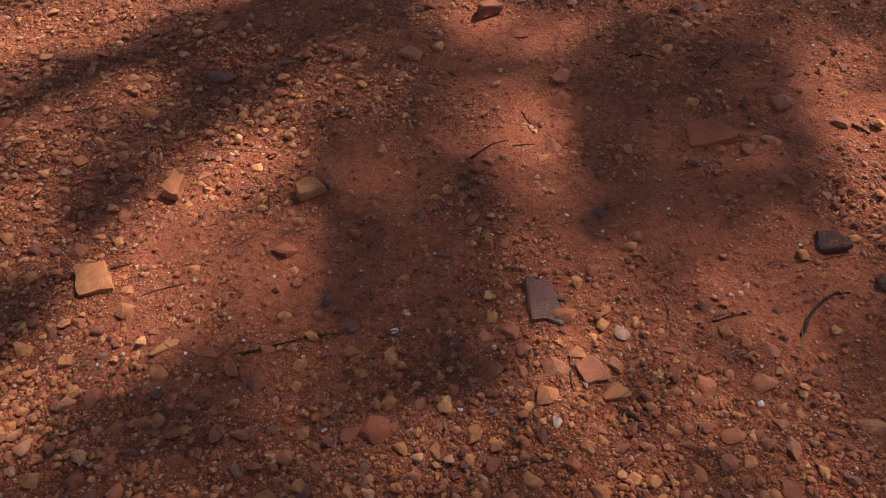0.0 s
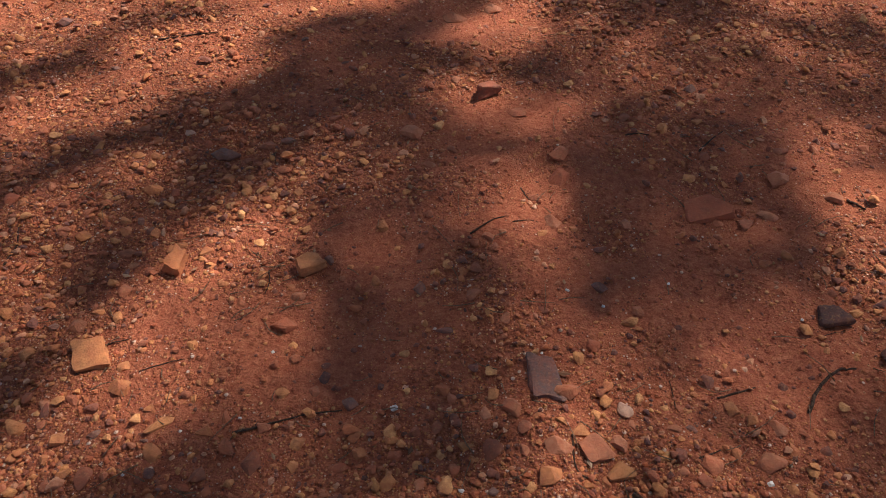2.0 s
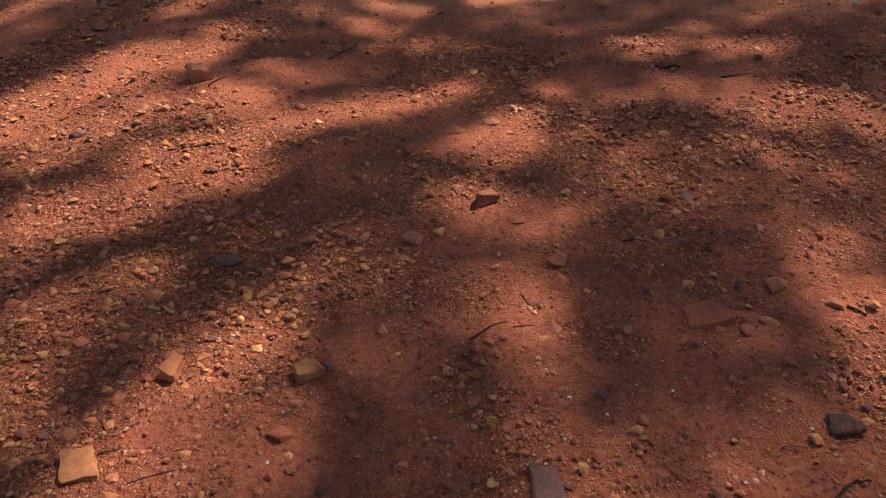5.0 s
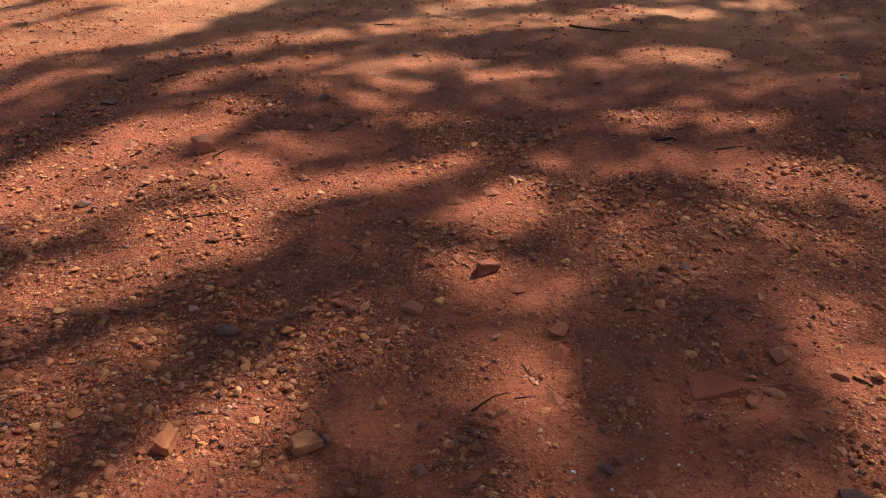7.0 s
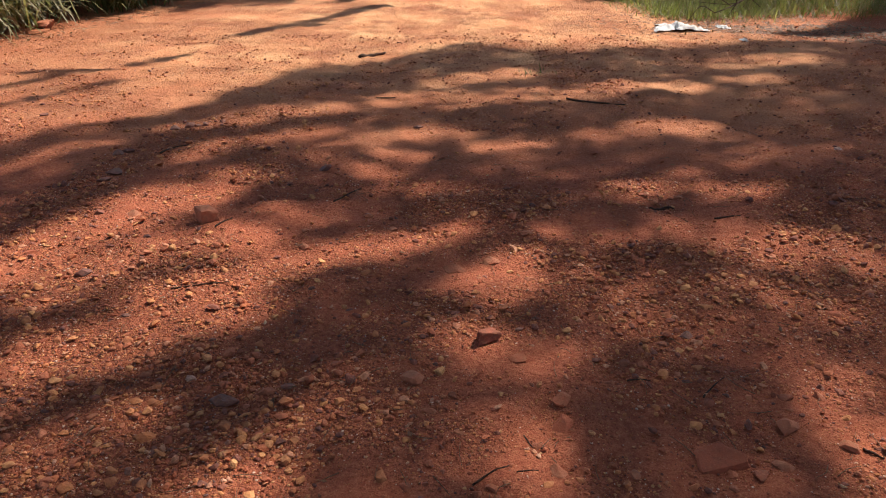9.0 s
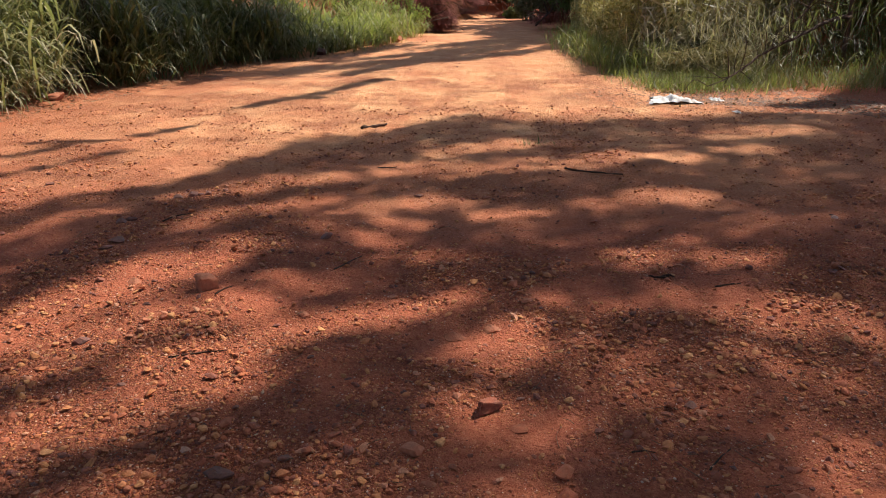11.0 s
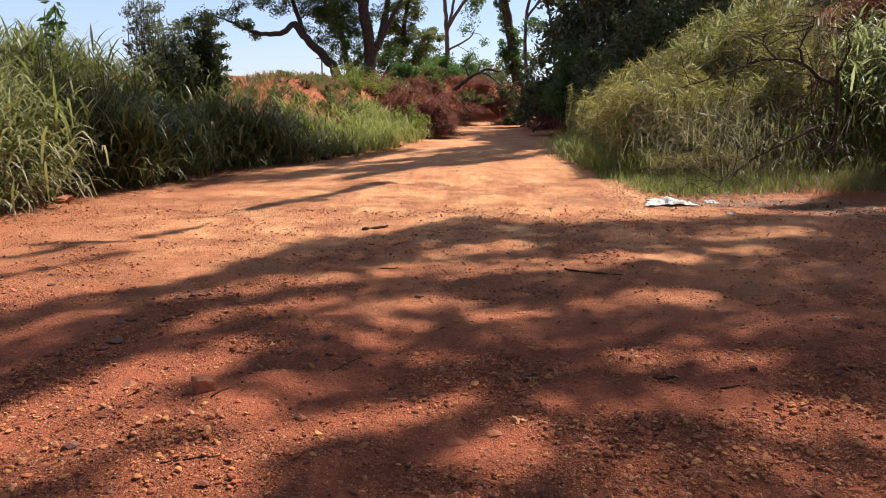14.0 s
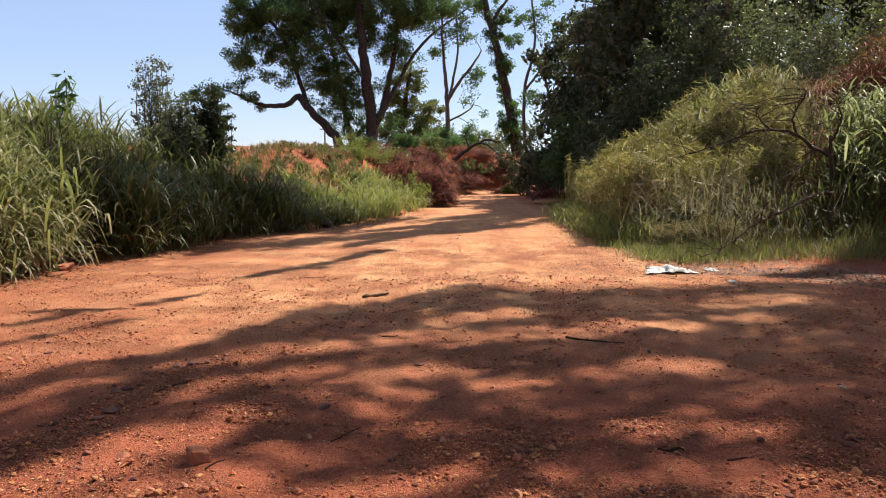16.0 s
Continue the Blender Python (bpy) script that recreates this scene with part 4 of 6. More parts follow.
def boughs_over(root, base, crotch, rows, height, rng, seed, thick=1100):
    """Long thin boughs above the rows of shade; returns the places of their leaves."""
    more, fine = [], []
    for i, (x1, y1, x2, y2, w) in enumerate(rows):
        h = height + 0.6 * math.sin(i * 2.4)
        a, b = np.array(over(x1, y1, h)) - base, np.array(over(x2, y2, h + 0.2)) - base
        long = np.linalg.norm(b - a)
        fine.append(tube(smooth_line([tuple(crotch), crotch * 0.5 + a * 0.5 + np.array([0, 0, 0.5]), a, b], 4, 0.02, seed + i), (0.014, 0.006), 5))
        # strands of leaves along the bough, uneven and frayed at their ends
        for q in range(5):
            s, e = sorted(rng.uniform(-0.1, 1.1, 2))
            s, e = (s, e) if q > 1 else (0.0, 1.0)
            aside = rng.normal(0, 0.3 * w, 3)
            k = int(thick * long * w * (e - s) * 0.33) + 12
            tt = rng.triangular(s, rng.uniform(s, e), e, k)
            more.append(a + (b - a) * tt[:, None] + aside + rng.normal(0, 0.16 * w, (k, 3)))
    v, f = merged(fine)
    tagged(link_mesh("boughs", v, f, BARK, root), kind="stuff")
    return np.concatenate(more)


def shade_tree(name, foot, label, seed):
    """The unseen tree beside the clearing: trunk, long limbs, and a broad thin crown whose gaps shape the light."""
    rng = np.random.default_rng(seed)
    root = new(name)
    root.location = (*foot, float(terrain(*foot)) - 0.05)
    tagged(root, label, "tree")
    base = np.array(root.location)
    crotch = np.array([-0.6, 0.1, 4.2])
    limb_part("trunk", root, [(0, 0, 0), (-0.15, 0.1, 2.0), tuple(crotch), (-0.9, 0.4, 6.5), (-1.0, 0.8, 9.5)], 0.34, 0.08, BARK, seed, 0.02, 12)
    for i, (gx_, gy_, up) in enumerate(((-0.2, 2.2, 9.6), (0.6, 0.9, 9.2), (-2.4, 2.6, 9.0), (1.9, 4.4, 9.4), (3.0, 1.5, 8.6))):
        end = np.array(over(gx_, gy_, up)) - base
        limb_part("limb", root, [tuple(crotch), tuple(crotch * 0.6 + end * 0.4 + np.array([0, 0, 0.9])), tuple(end)], 0.06, 0.01, BARK, seed + i, 0.05, 7)
    # a fine-leaved heart above the road, broader leaves in the rest of the crown
    parts = []
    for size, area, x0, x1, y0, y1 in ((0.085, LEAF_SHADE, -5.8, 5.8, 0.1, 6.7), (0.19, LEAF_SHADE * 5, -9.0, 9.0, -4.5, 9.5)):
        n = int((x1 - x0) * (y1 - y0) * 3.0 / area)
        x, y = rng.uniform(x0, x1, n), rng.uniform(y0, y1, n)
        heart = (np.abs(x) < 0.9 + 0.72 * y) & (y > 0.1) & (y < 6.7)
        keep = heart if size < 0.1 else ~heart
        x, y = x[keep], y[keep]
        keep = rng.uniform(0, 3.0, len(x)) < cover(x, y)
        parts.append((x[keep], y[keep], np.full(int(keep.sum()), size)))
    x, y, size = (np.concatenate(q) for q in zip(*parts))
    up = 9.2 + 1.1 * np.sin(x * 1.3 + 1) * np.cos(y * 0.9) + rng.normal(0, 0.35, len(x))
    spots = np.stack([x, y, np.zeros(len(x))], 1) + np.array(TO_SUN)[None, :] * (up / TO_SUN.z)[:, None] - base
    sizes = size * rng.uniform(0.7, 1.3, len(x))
    more = np.concatenate([boughs_over(root, base, crotch, BANK_BOUGHS, 8.0, rng, seed, 1300), boughs_over(root, base, crotch, VERGE_BOUGHS, 8.2, rng, seed + 5, 2800), boughs_over(root, base, crotch, STRAY_BOUGHS, 8.4, rng, seed + 9, 420)])
    # the rest of the crown, above and behind the clearing, added to cut the sky light
    rest = clumped(rng, [((-3.0, -5.0, 8.5), (5.0, 4.0, 1.6)), ((-9.5, -8.0, 8.0), (5.0, 4.5, 1.8)), ((-14, -9.5, 7.5), (4.0, 4.5, 1.6)), ((1.0, -8.5, 8.5), (5.0, 4.0, 1.8))], 1.0, 0.6, 45)[0]
    spots = np.concatenate([spots, more, rest])
    sizes = np.concatenate([sizes, 0.1 * rng.uniform(0.7, 1.3, len(more)), 0.5 * rng.uniform(0.7, 1.3, len(rest))])
    v, f = leaves(spots, sizes, seed, 0.5, 0.5, 0.1)
    link_mesh("crown", v, f, LEAF, root, smooth=False)
    return root


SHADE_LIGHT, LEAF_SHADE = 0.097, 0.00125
shade_tree("unseen_canopy_tree", (9.6, 6.0), "tall tree out of view whose boughs are placed to shade the road", 5)


def tall_tree(foot, height, label, seed):
    """A high tree added in the thicket; its boughs, above the view, are placed to shade the road before the bend."""
    rng = np.random.default_rng(seed)
    root = new("tall_tree")
    root.location = (*foot, float(terrain(*foot)) - 0.05)
    tagged(root, label, "tree")
    base = np.array(root.location)
    crotch = np.array([-0.2, -0.2, 6.0])
    limb_part("trunk", root, [(0, 0, 0), (0.1, 0, 3.0), tuple(crotch), (-0.5, -0.5, height)], 0.2, 0.05, BARK, seed, 0.02, 10)
    spots = boughs_over(root, base, crotch, ROAD_BOUGHS, height - 0.5, rng, seed, 900)
    v, f = leaves(spots, 0.12 * rng.uniform(0.7, 1.3, len(spots)), seed, 0.5, 0.5, 0.1)
    link_mesh("crown", v, f, LEAF, root, smooth=False)


tall_tree((6.6, 18.6), 8.5, "tall slender tree added in the thicket to shade the road", 7)

# Second tree out of view on the left, added to cut sky light on the road.
tree("unseen_canopy_tree", [([(-9.5, 3.0, float(terrain(-9.5, 3.0)) - 0.05), (-9.2, 3.1, 3.0), (-8.0, 3.5, 6.5), (-6.5, 3.8, 9.0)], 0.3, 0.08), ([(-8.0, 3.5, 6.5), (-6.0, 1.5, 8.5), (-4.0, 0.5, 9.5)], 0.12, 0.03), ([(-8.0, 3.5, 6.5), (-6.0, 5.5, 8.8), (-4.0, 7.0, 10.0)], 0.12, 0.03)],
     [((-5.2, 1.0, 9.5), (3.3, 3.6, 1.2)), ((-4.8, 6.5, 10.0), (3.2, 2.8, 1.1)), ((-8.0, 3.5, 8.5), (2.4, 2.6, 1.2))],
     BARK, LEAF, "unseen tree with boughs over the road, added to block sky light", 29, 0.26, 2.2, 0.6, 60, 0.03, 0.3, 4)

# unseen trees that close the clearing behind the viewpoint, added to block sky light
for i, (x, y, h) in enumerate(((-7.5, -5.0, 8.0), (-3.5, -8.5, 9.0), (2.0, -9.0, 9.0), (7.0, -6.5, 9.0), (-9.0, 0.0, 7.0), (10.5, -1.5, 8.0))):
    z = float(terrain(x, y)) - 0.05
    tree("unseen_clearing_tree", [([(x, y, z), (x + 0.2, y, z + h * 0.4), (x, y + 0.3, z + h * 0.95)], 0.2, 0.04)],
         [((x, y, z + h * 0.25), (2.0, 1.6, 1.6)), ((x + 0.6, y, z + h * 0.5), (2.4, 2.0, 1.6)), ((x - 0.4, y, z + h * 0.8), (2.2, 2.0, 1.5))],
         BARK, LEAF, "unseen leafy tree at the clearing's edge, added to block sky light", 30 + i, 0.3, 1.2, 0.6, 40, 0.03, 0.3, 3)

# ---- left bank ----


def scatter(rng, n, y0, y1, d0, d1, side):
    """Places along a verge, d0 to d1 metres outside the road's edge."""
    y = rng.uniform(y0, y1, n)
    d = rng.uniform(d0, d1, n)
    x = np.interp(y, LEFT_Y, LEFT_X) - d if side < 0 else np.interp(y, RIGHT_Y, RIGHT_X) + d
    return x, y


def tufted(x, y, least):
    """Keeps the places that lie in patches of growth."""
    k = np.array([noise.noise((a * 1.5, b * 1.5, 60.0)) + 0.6 * noise.noise((a * 4.0, b * 4.0, 64.0)) for a, b in zip(x, y)]) > least
    return x[k], y[k]


FEATHER = dict(lean=(0.3, 2.1), droop=(-1.8, 1.8), spread=0.26)


def grass(name, x, y, per, height, blade, width, material, label, seed, lean=(0.05, 0.5), droop=(0.6, 1.9), spread=0.12, steps=4):
    """Tufts of long blades that leave their culms at all heights."""
    rng = np.random.default_rng(seed)
    n = len(x) * per
    h = np.repeat(height * rng.uniform(0.7, 1.15, len(x)), per)
    k = rng.uniform(0, 1, n) ** 1.2
    bx = np.repeat(x, per) + rng.normal(0, spread, n)
    by = np.repeat(y, per) + rng.normal(0, spread, n)
    length = blade * rng.uniform(0.55, 1.15, n)
    bz = terrain(bx, by) - 0.03 + k * np.maximum(h - length * 0.55, 0.0)
    v, f = blades(np.stack([bx, by, bz], 1), length, width * rng.uniform(0.6, 1.2, n), rng.uniform(0, 6.283, n), rng.uniform(*lean, n), rng.uniform(*droop, n), seed, steps)
    return tagged(link_mesh(name, v, f, material, smooth=True), label, "grass", kind="stuff")


rng = np.random.default_rng(40)
LONG = dict(lean=(0.1, 0.8), droop=(1.0, 2.7), spread=0.14)
# Stretches meant as sunlit take the lightened blades, the others the darker GRASS.
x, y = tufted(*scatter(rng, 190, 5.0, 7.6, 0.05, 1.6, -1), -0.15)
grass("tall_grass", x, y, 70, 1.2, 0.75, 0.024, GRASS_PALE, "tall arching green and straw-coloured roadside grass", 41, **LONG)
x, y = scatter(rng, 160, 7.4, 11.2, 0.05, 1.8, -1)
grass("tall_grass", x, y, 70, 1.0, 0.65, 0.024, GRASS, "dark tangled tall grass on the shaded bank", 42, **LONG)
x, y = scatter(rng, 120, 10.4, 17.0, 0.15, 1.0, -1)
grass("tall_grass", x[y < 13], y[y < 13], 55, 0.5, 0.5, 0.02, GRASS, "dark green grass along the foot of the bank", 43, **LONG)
x, y = scatter(rng, 110, 12.4, 17.6, 0.1, 1.25, -1)
x, y = x[np.sin(y * 3.1) + np.sin(x * 4.3 + y) > -0.7], y[np.sin(y * 3.1) + np.sin(x * 4.3 + y) > -0.7]
grass("tall_grass", x, y, 44, 0.55, 0.55, 0.02, GRASS_LIT, "green grass tussocks near the bend in a sunlit tone", 47, **LONG)
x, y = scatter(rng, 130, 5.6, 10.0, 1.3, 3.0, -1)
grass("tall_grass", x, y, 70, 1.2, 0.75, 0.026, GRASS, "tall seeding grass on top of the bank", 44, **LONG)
x, y = tufted(*scatter(rng, 190, 10.5, 18.0, 0.9, 3.0, -1), -0.25)
grass("bank_scrub_grass", x, y, 34, 0.17, 0.24, 0.016, SCRUB, "dry brownish tufts on the red earth bank", 45)

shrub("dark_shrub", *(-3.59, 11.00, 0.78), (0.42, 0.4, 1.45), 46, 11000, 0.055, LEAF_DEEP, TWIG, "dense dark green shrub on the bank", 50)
shrub("grey_shrub", *(-4.65, 11.50, 0.95), (0.55, 0.5, 1.75), 36, 6000, 0.055, LEAF_GREY, TWIG, "thin grey-green shrub with an open crown", 51, 0.7)
shrub("pale_shrub", *(-3.97, 10.80, 0.86), (0.6, 0.5, 1.15), 36, 6500, 0.055, LEAF_GREY, TWIG, "grey-leaved shrub among tall grass", 52, 0.7)
shrub("bank_shrub", *(-3.25, 13.00, 0.64), (1.2, 0.8, 0.55), 26, 2600, 0.045, LEAF_LIGHT, TWIG, "low light green scrub on the red bank", 53)
shrub("bank_shrub", *(-2.32, 15.00, 0.65), (0.9, 0.8, 0.5), 26, 2600, 0.045, LEAF_LIGHT, TWIG, "low light green scrub on the red bank", 54)
for k in range(44):
    yy = 10.8 + 0.18 * k
    xx = float(np.interp(yy, LEFT_Y, LEFT_X)) - (0.75 + 1.9 * ((k * 7) % 11) / 10)
    shrub("bank_scrub", xx, yy, float(terrain(xx, yy)) - 0.03, (0.3, 0.26, 0.13 + 0.05 * (k % 4)), 12, 520, 0.05, LEAF_LIGHT if k % 3 == 1 else SCRUB, TWIG, "small yellow-green scrub on the red bank" if k % 3 == 1 else "small dry brownish scrub on the red bank", 210 + k, 0.9)
x, y = tufted(*scatter(rng, 110, 5.2, 7.8, 0.1, 0.6, -1), -0.1)
grass("hanging_grass", x, y, 34, 0.8, 0.55, 0.03, STRAW_GREEN, "drooping pale straw and green grass leaves at the roadside", 48, lean=(0.4, 1.1), droop=(1.4, 2.6), spread=0.12)
x, y = scatter(rng, 40, 7.4, 8.6, 0.4, 1.2, -1)
grass("dry_stalks", x, y, 16, 1.15, 0.5, 0.012, DRY_STALK, "dark dry stalks standing in the grass", 49, lean=(0.0, 0.35), droop=(0.0, 0.5), spread=0.1)
shrub("bank_shrub", *(-2.29, 20.00, 1.11), (1.4, 1.0, 0.85), 26, 4200, 0.06, LEAF_BRIGHT, TWIG, "bright green rounded scrub at the bend", 55)
shrub("bank_shrub", *(-0.87, 17.00, 0.14), (0.7, 0.7, 0.7), 20, 1800, 0.06, LEAF_BRIGHT, TWIG, "yellow-green shrub beside the brush heap", 56)


def sapling(name, foot, top, label, seed):
    """A thin stem with a few whorls of large drooping leaves."""
    rng = np.random.default_rng(seed)
    root = new(name)
    root.location = foot
    tagged(root, label, "sapling")
    t = np.array(top) - np.array(foot)
    ob, line = limb_part("stem", root, [(0, 0, 0), t * 0.5 + np.array([0.02, 0, 0]), t], 0.014, 0.006, TWIG, seed)
    spots = []
    for q in np.linspace(0.45, 1.0, 9):
        spots.append(t * q + rng.normal(0, 0.075, (9, 3)))
    spots = np.concatenate(spots)
    v, f = leaves(spots, rng.uniform(0.09, 0.16, len(spots)), seed, 0.42, 0.1, 0.7)
    link_mesh("foliage", v, f, LEAF, root, smooth=False)
    return root


sapling("sapling", (-4.78, 9.00, 0.74), (-4.73, 9.00, 2.08), "slender sapling with drooping dark leaves above the grass", 57)

# ---- the trees at the bend ----
tree("big_tree",
     [([(-3.58, 35.00, 1.99), (-3.56, 35.00, 3.28), (-3.77, 34.60, 5.52), (-3.94, 34.40, 7.33), (-3.98, 34.20, 10.37), (-4.13, 34.00, 12.57)], 0.34, 0.1),
      ([(-3.49, 35.00, 2.73), (-2.99, 35.20, 4.11), (-2.61, 35.40, 5.63), (-2.33, 35.60, 7.56), (-2.15, 35.80, 10.81)], 0.2, 0.07),
      ([(-3.20, 35.00, 3.28), (-2.20, 35.60, 5.38), (-1.24, 36.00, 6.95), (0.17, 36.50, 8.27), (1.89, 37.00, 9.49)], 0.12, 0.03),
      ([(-5.03, 34.50, 1.98), (-5.43, 34.50, 2.71), (-6.40, 34.00, 3.74), (-6.87, 34.00, 4.35), (-7.49, 33.50, 3.88), (-8.41, 33.00, 3.89), (-9.31, 33.00, 4.25), (-10.03, 32.60, 4.56)], 0.24, 0.03),
      ([(-6.40, 34.00, 3.74), (-7.02, 34.00, 5.71), (-7.54, 33.50, 7.17), (-8.54, 33.00, 8.32), (-9.25, 33.00, 10.04)], 0.12, 0.04),
      ([(-4.56, 35.50, 2.01), (-4.97, 35.50, 4.28), (-5.45, 36.00, 6.54), (-6.25, 36.00, 8.72), (-6.75, 36.00, 11.40)], 0.15, 0.05),
      ([(-3.70, 34.70, 5.00), (-4.62, 34.00, 6.48), (-5.44, 33.50, 7.67), (-6.48, 33.00, 9.06)], 0.09, 0.03)],
     [((-7.65, 33.50, 7.67), (2.2, 1.8, 1.1)), ((-8.75, 33.00, 5.82), (1.3, 1.2, 0.7)), ((-6.48, 34.00, 6.35), (1.9, 1.5, 0.9)), ((-5.25, 34.50, 5.25), (1.4, 1.3, 0.8)), ((-9.07, 33.00, 7.70), (1.0, 1.2, 1.2)),
      ((-6.07, 35.00, 8.89), (2.6, 2.0, 1.2)), ((-3.36, 35.00, 8.63), (2.6, 1.8, 1.2)), ((-1.23, 36.00, 8.99), (2.0, 1.5, 1.1)), ((-3.87, 35.00, 10.9), (5.0, 2.2, 1.3)), ((-8.22, 34.00, 9.9), (2.6, 1.8, 1.2)), ((-4.47, 35.00, 7.44), (1.8, 1.3, 0.8)),
      ((-9.95, 32.60, 4.63), (1.0, 0.8, 0.5)), ((-8.67, 33.00, 4.04), (0.9, 0.6, 0.35)), ((-10.99, 32.60, 4.21), (0.8, 0.7, 0.55)), ((-4.73, 35.50, 3.31), (1.0, 0.7, 0.9)), ((-7.57, 34.00, 5.18), (1.0, 0.8, 0.45)), ((-2.22, 36.00, 6.40), (1.2, 0.9, 0.8)), ((-5.78, 34.30, 4.03), (0.8, 0.6, 0.5)), ((-2.90, 35.50, 5.10), (0.7, 0.6, 0.6)), ((-4.78, 35.00, 4.77), (1.3, 0.9, 1.0)), ((-3.97, 35.00, 3.55), (1.0, 0.7, 0.9)), ((-6.06, 34.50, 5.25), (1.1, 0.8, 0.7)), ((-2.60, 35.50, 7.13), (1.0, 0.9, 0.7))],
     BARK, LEAF, "large spreading tree with several dark trunks", 60, 0.125, 5.2, 0.44, 165, 0.025, 0.3, 4)
tree("background_tree",
     [([(-2.63, 42.00, 2.20), (-2.38, 42.00, 4.24), (-2.04, 42.00, 6.18), (-1.90, 42.00, 7.15)], 0.2, 0.06)],
     [((-2.1, 42.00, 5.9), (1.1, 0.8, 1.3)), ((-2.61, 42.00, 4.56), (1.1, 0.9, 1.2)), ((-1.58, 41.00, 3.84), (1.3, 0.9, 1.0)), ((-3.04, 41.00, 3.36), (1.0, 0.8, 1.0)), ((-0.6, 44.0, 4.0), (0.8, 0.8, 1.3)), ((-0.9, 43.0, 2.8), (1.0, 0.8, 0.9))],
     BARK, LEAF_LIGHT, "rounded green tree behind the large tree", 61, 0.16, 4.5, 0.42, 160, 0.02, 0.3, 4)
tree("slim_tree",
     [([(0.16, 34.00, 1.62), (0.16, 34.00, 3.08), (0.11, 34.00, 4.66), (-0.03, 34.00, 6.23), (-0.11, 34.00, 7.77), (-0.24, 34.00, 9.81)], 0.13, 0.03),
      ([(0.13, 34.00, 3.87), (0.43, 34.20, 5.21), (0.64, 34.40, 6.55), (0.59, 34.40, 8.37), (0.83, 34.50, 9.94)], 0.07, 0.025),
      ([(0.13, 34.00, 4.14), (0.82, 33.80, 5.16), (1.35, 33.80, 5.81), (1.73, 33.60, 6.42)], 0.09, 0.03),
      ([(0.21, 34.00, 3.21), (1.18, 34.00, 3.74), (1.44, 34.00, 4.14)], 0.05, 0.02)],
     [((0.42, 34.00, 8.54), (1.5, 1.0, 1.0)), ((1.48, 33.80, 5.68), (0.6, 0.5, 0.8)), ((1.09, 33.80, 4.51), (0.5, 0.4, 0.7)), ((-0.37, 34.00, 5.97), (0.5, 0.4, 0.8)), ((0.43, 34.00, 2.42), (0.7, 0.6, 0.6)), ((-0.38, 34.00, 2.55), (0.8, 0.6, 0.7)), ((1.50, 34.00, 2.68), (0.6, 0.5, 0.4)), ((0.82, 34.00, 7.26), (0.9, 0.7, 0.6)), ((1.64, 34.00, 2.95), (0.6, 0.5, 0.8)), ((0.03, 34.00, 7.26), (0.7, 0.6, 0.6))],
     BARK_PALE, LEAF, "slender forked tree with sparse leaves", 62, 0.13, 5, 0.4, 110, 0.02, 0.3, 4)
tree("leaning_tree",
     [([(2.94, 29.00, 1.52), (2.77, 29.00, 2.65), (2.48, 29.00, 4.12), (2.17, 29.00, 5.45), (1.89, 29.00, 6.55), (1.59, 29.00, 7.64), (1.20, 29.00, 9.58)], 0.2, 0.12),
      ([(1.89, 29.00, 6.55), (2.16, 29.00, 7.21), (2.71, 29.00, 7.86)], 0.09, 0.04)],
     [((2.30, 29.00, 4.56), (0.4, 0.4, 1.3)), ((2.65, 29.00, 3.11), (0.5, 0.45, 1.0)), ((1.99, 29.00, 6.11), (0.42, 0.35, 0.9)), ((3.00, 29.00, 2.32), (0.7, 0.5, 0.7)), ((2.78, 29.50, 6.20), (0.55, 0.5, 0.3)), ((2.54, 29.50, 7.09), (0.9, 0.6, 0.35)), ((1.71, 29.00, 7.42), (0.5, 0.4, 0.4))],
     BARK, LEAF, "leaning trunk wrapped in leafy creepers", 63, 0.11, 22.0, 0.25, 110, 0.012, 0.6, 6)
tree("bare_tree",
     [([(3.08, 27.00, 1.69), (3.00, 27.00, 3.06), (3.05, 27.00, 4.11), (3.29, 27.00, 5.14), (3.38, 27.00, 5.96), (3.26, 27.00, 6.98), (3.14, 27.00, 8.39)], 0.07, 0.03),
      ([(3.05, 27.00, 3.90), (3.51, 27.00, 4.52), (4.03, 27.00, 5.24), (4.43, 27.00, 5.96)], 0.05, 0.02)],
     [((3.58, 27.00, 6.77), (0.8, 0.6, 0.6)), ((4.22, 27.00, 5.96), (0.6, 0.5, 0.4)), ((3.52, 27.00, 3.69), (0.7, 0.6, 0.5))],
     BARK_PALE, LEAF, "thin twisted tree with few leaves", 64, 0.12, 6.0, 0.35, 100, 0.015, 0.3, 4)

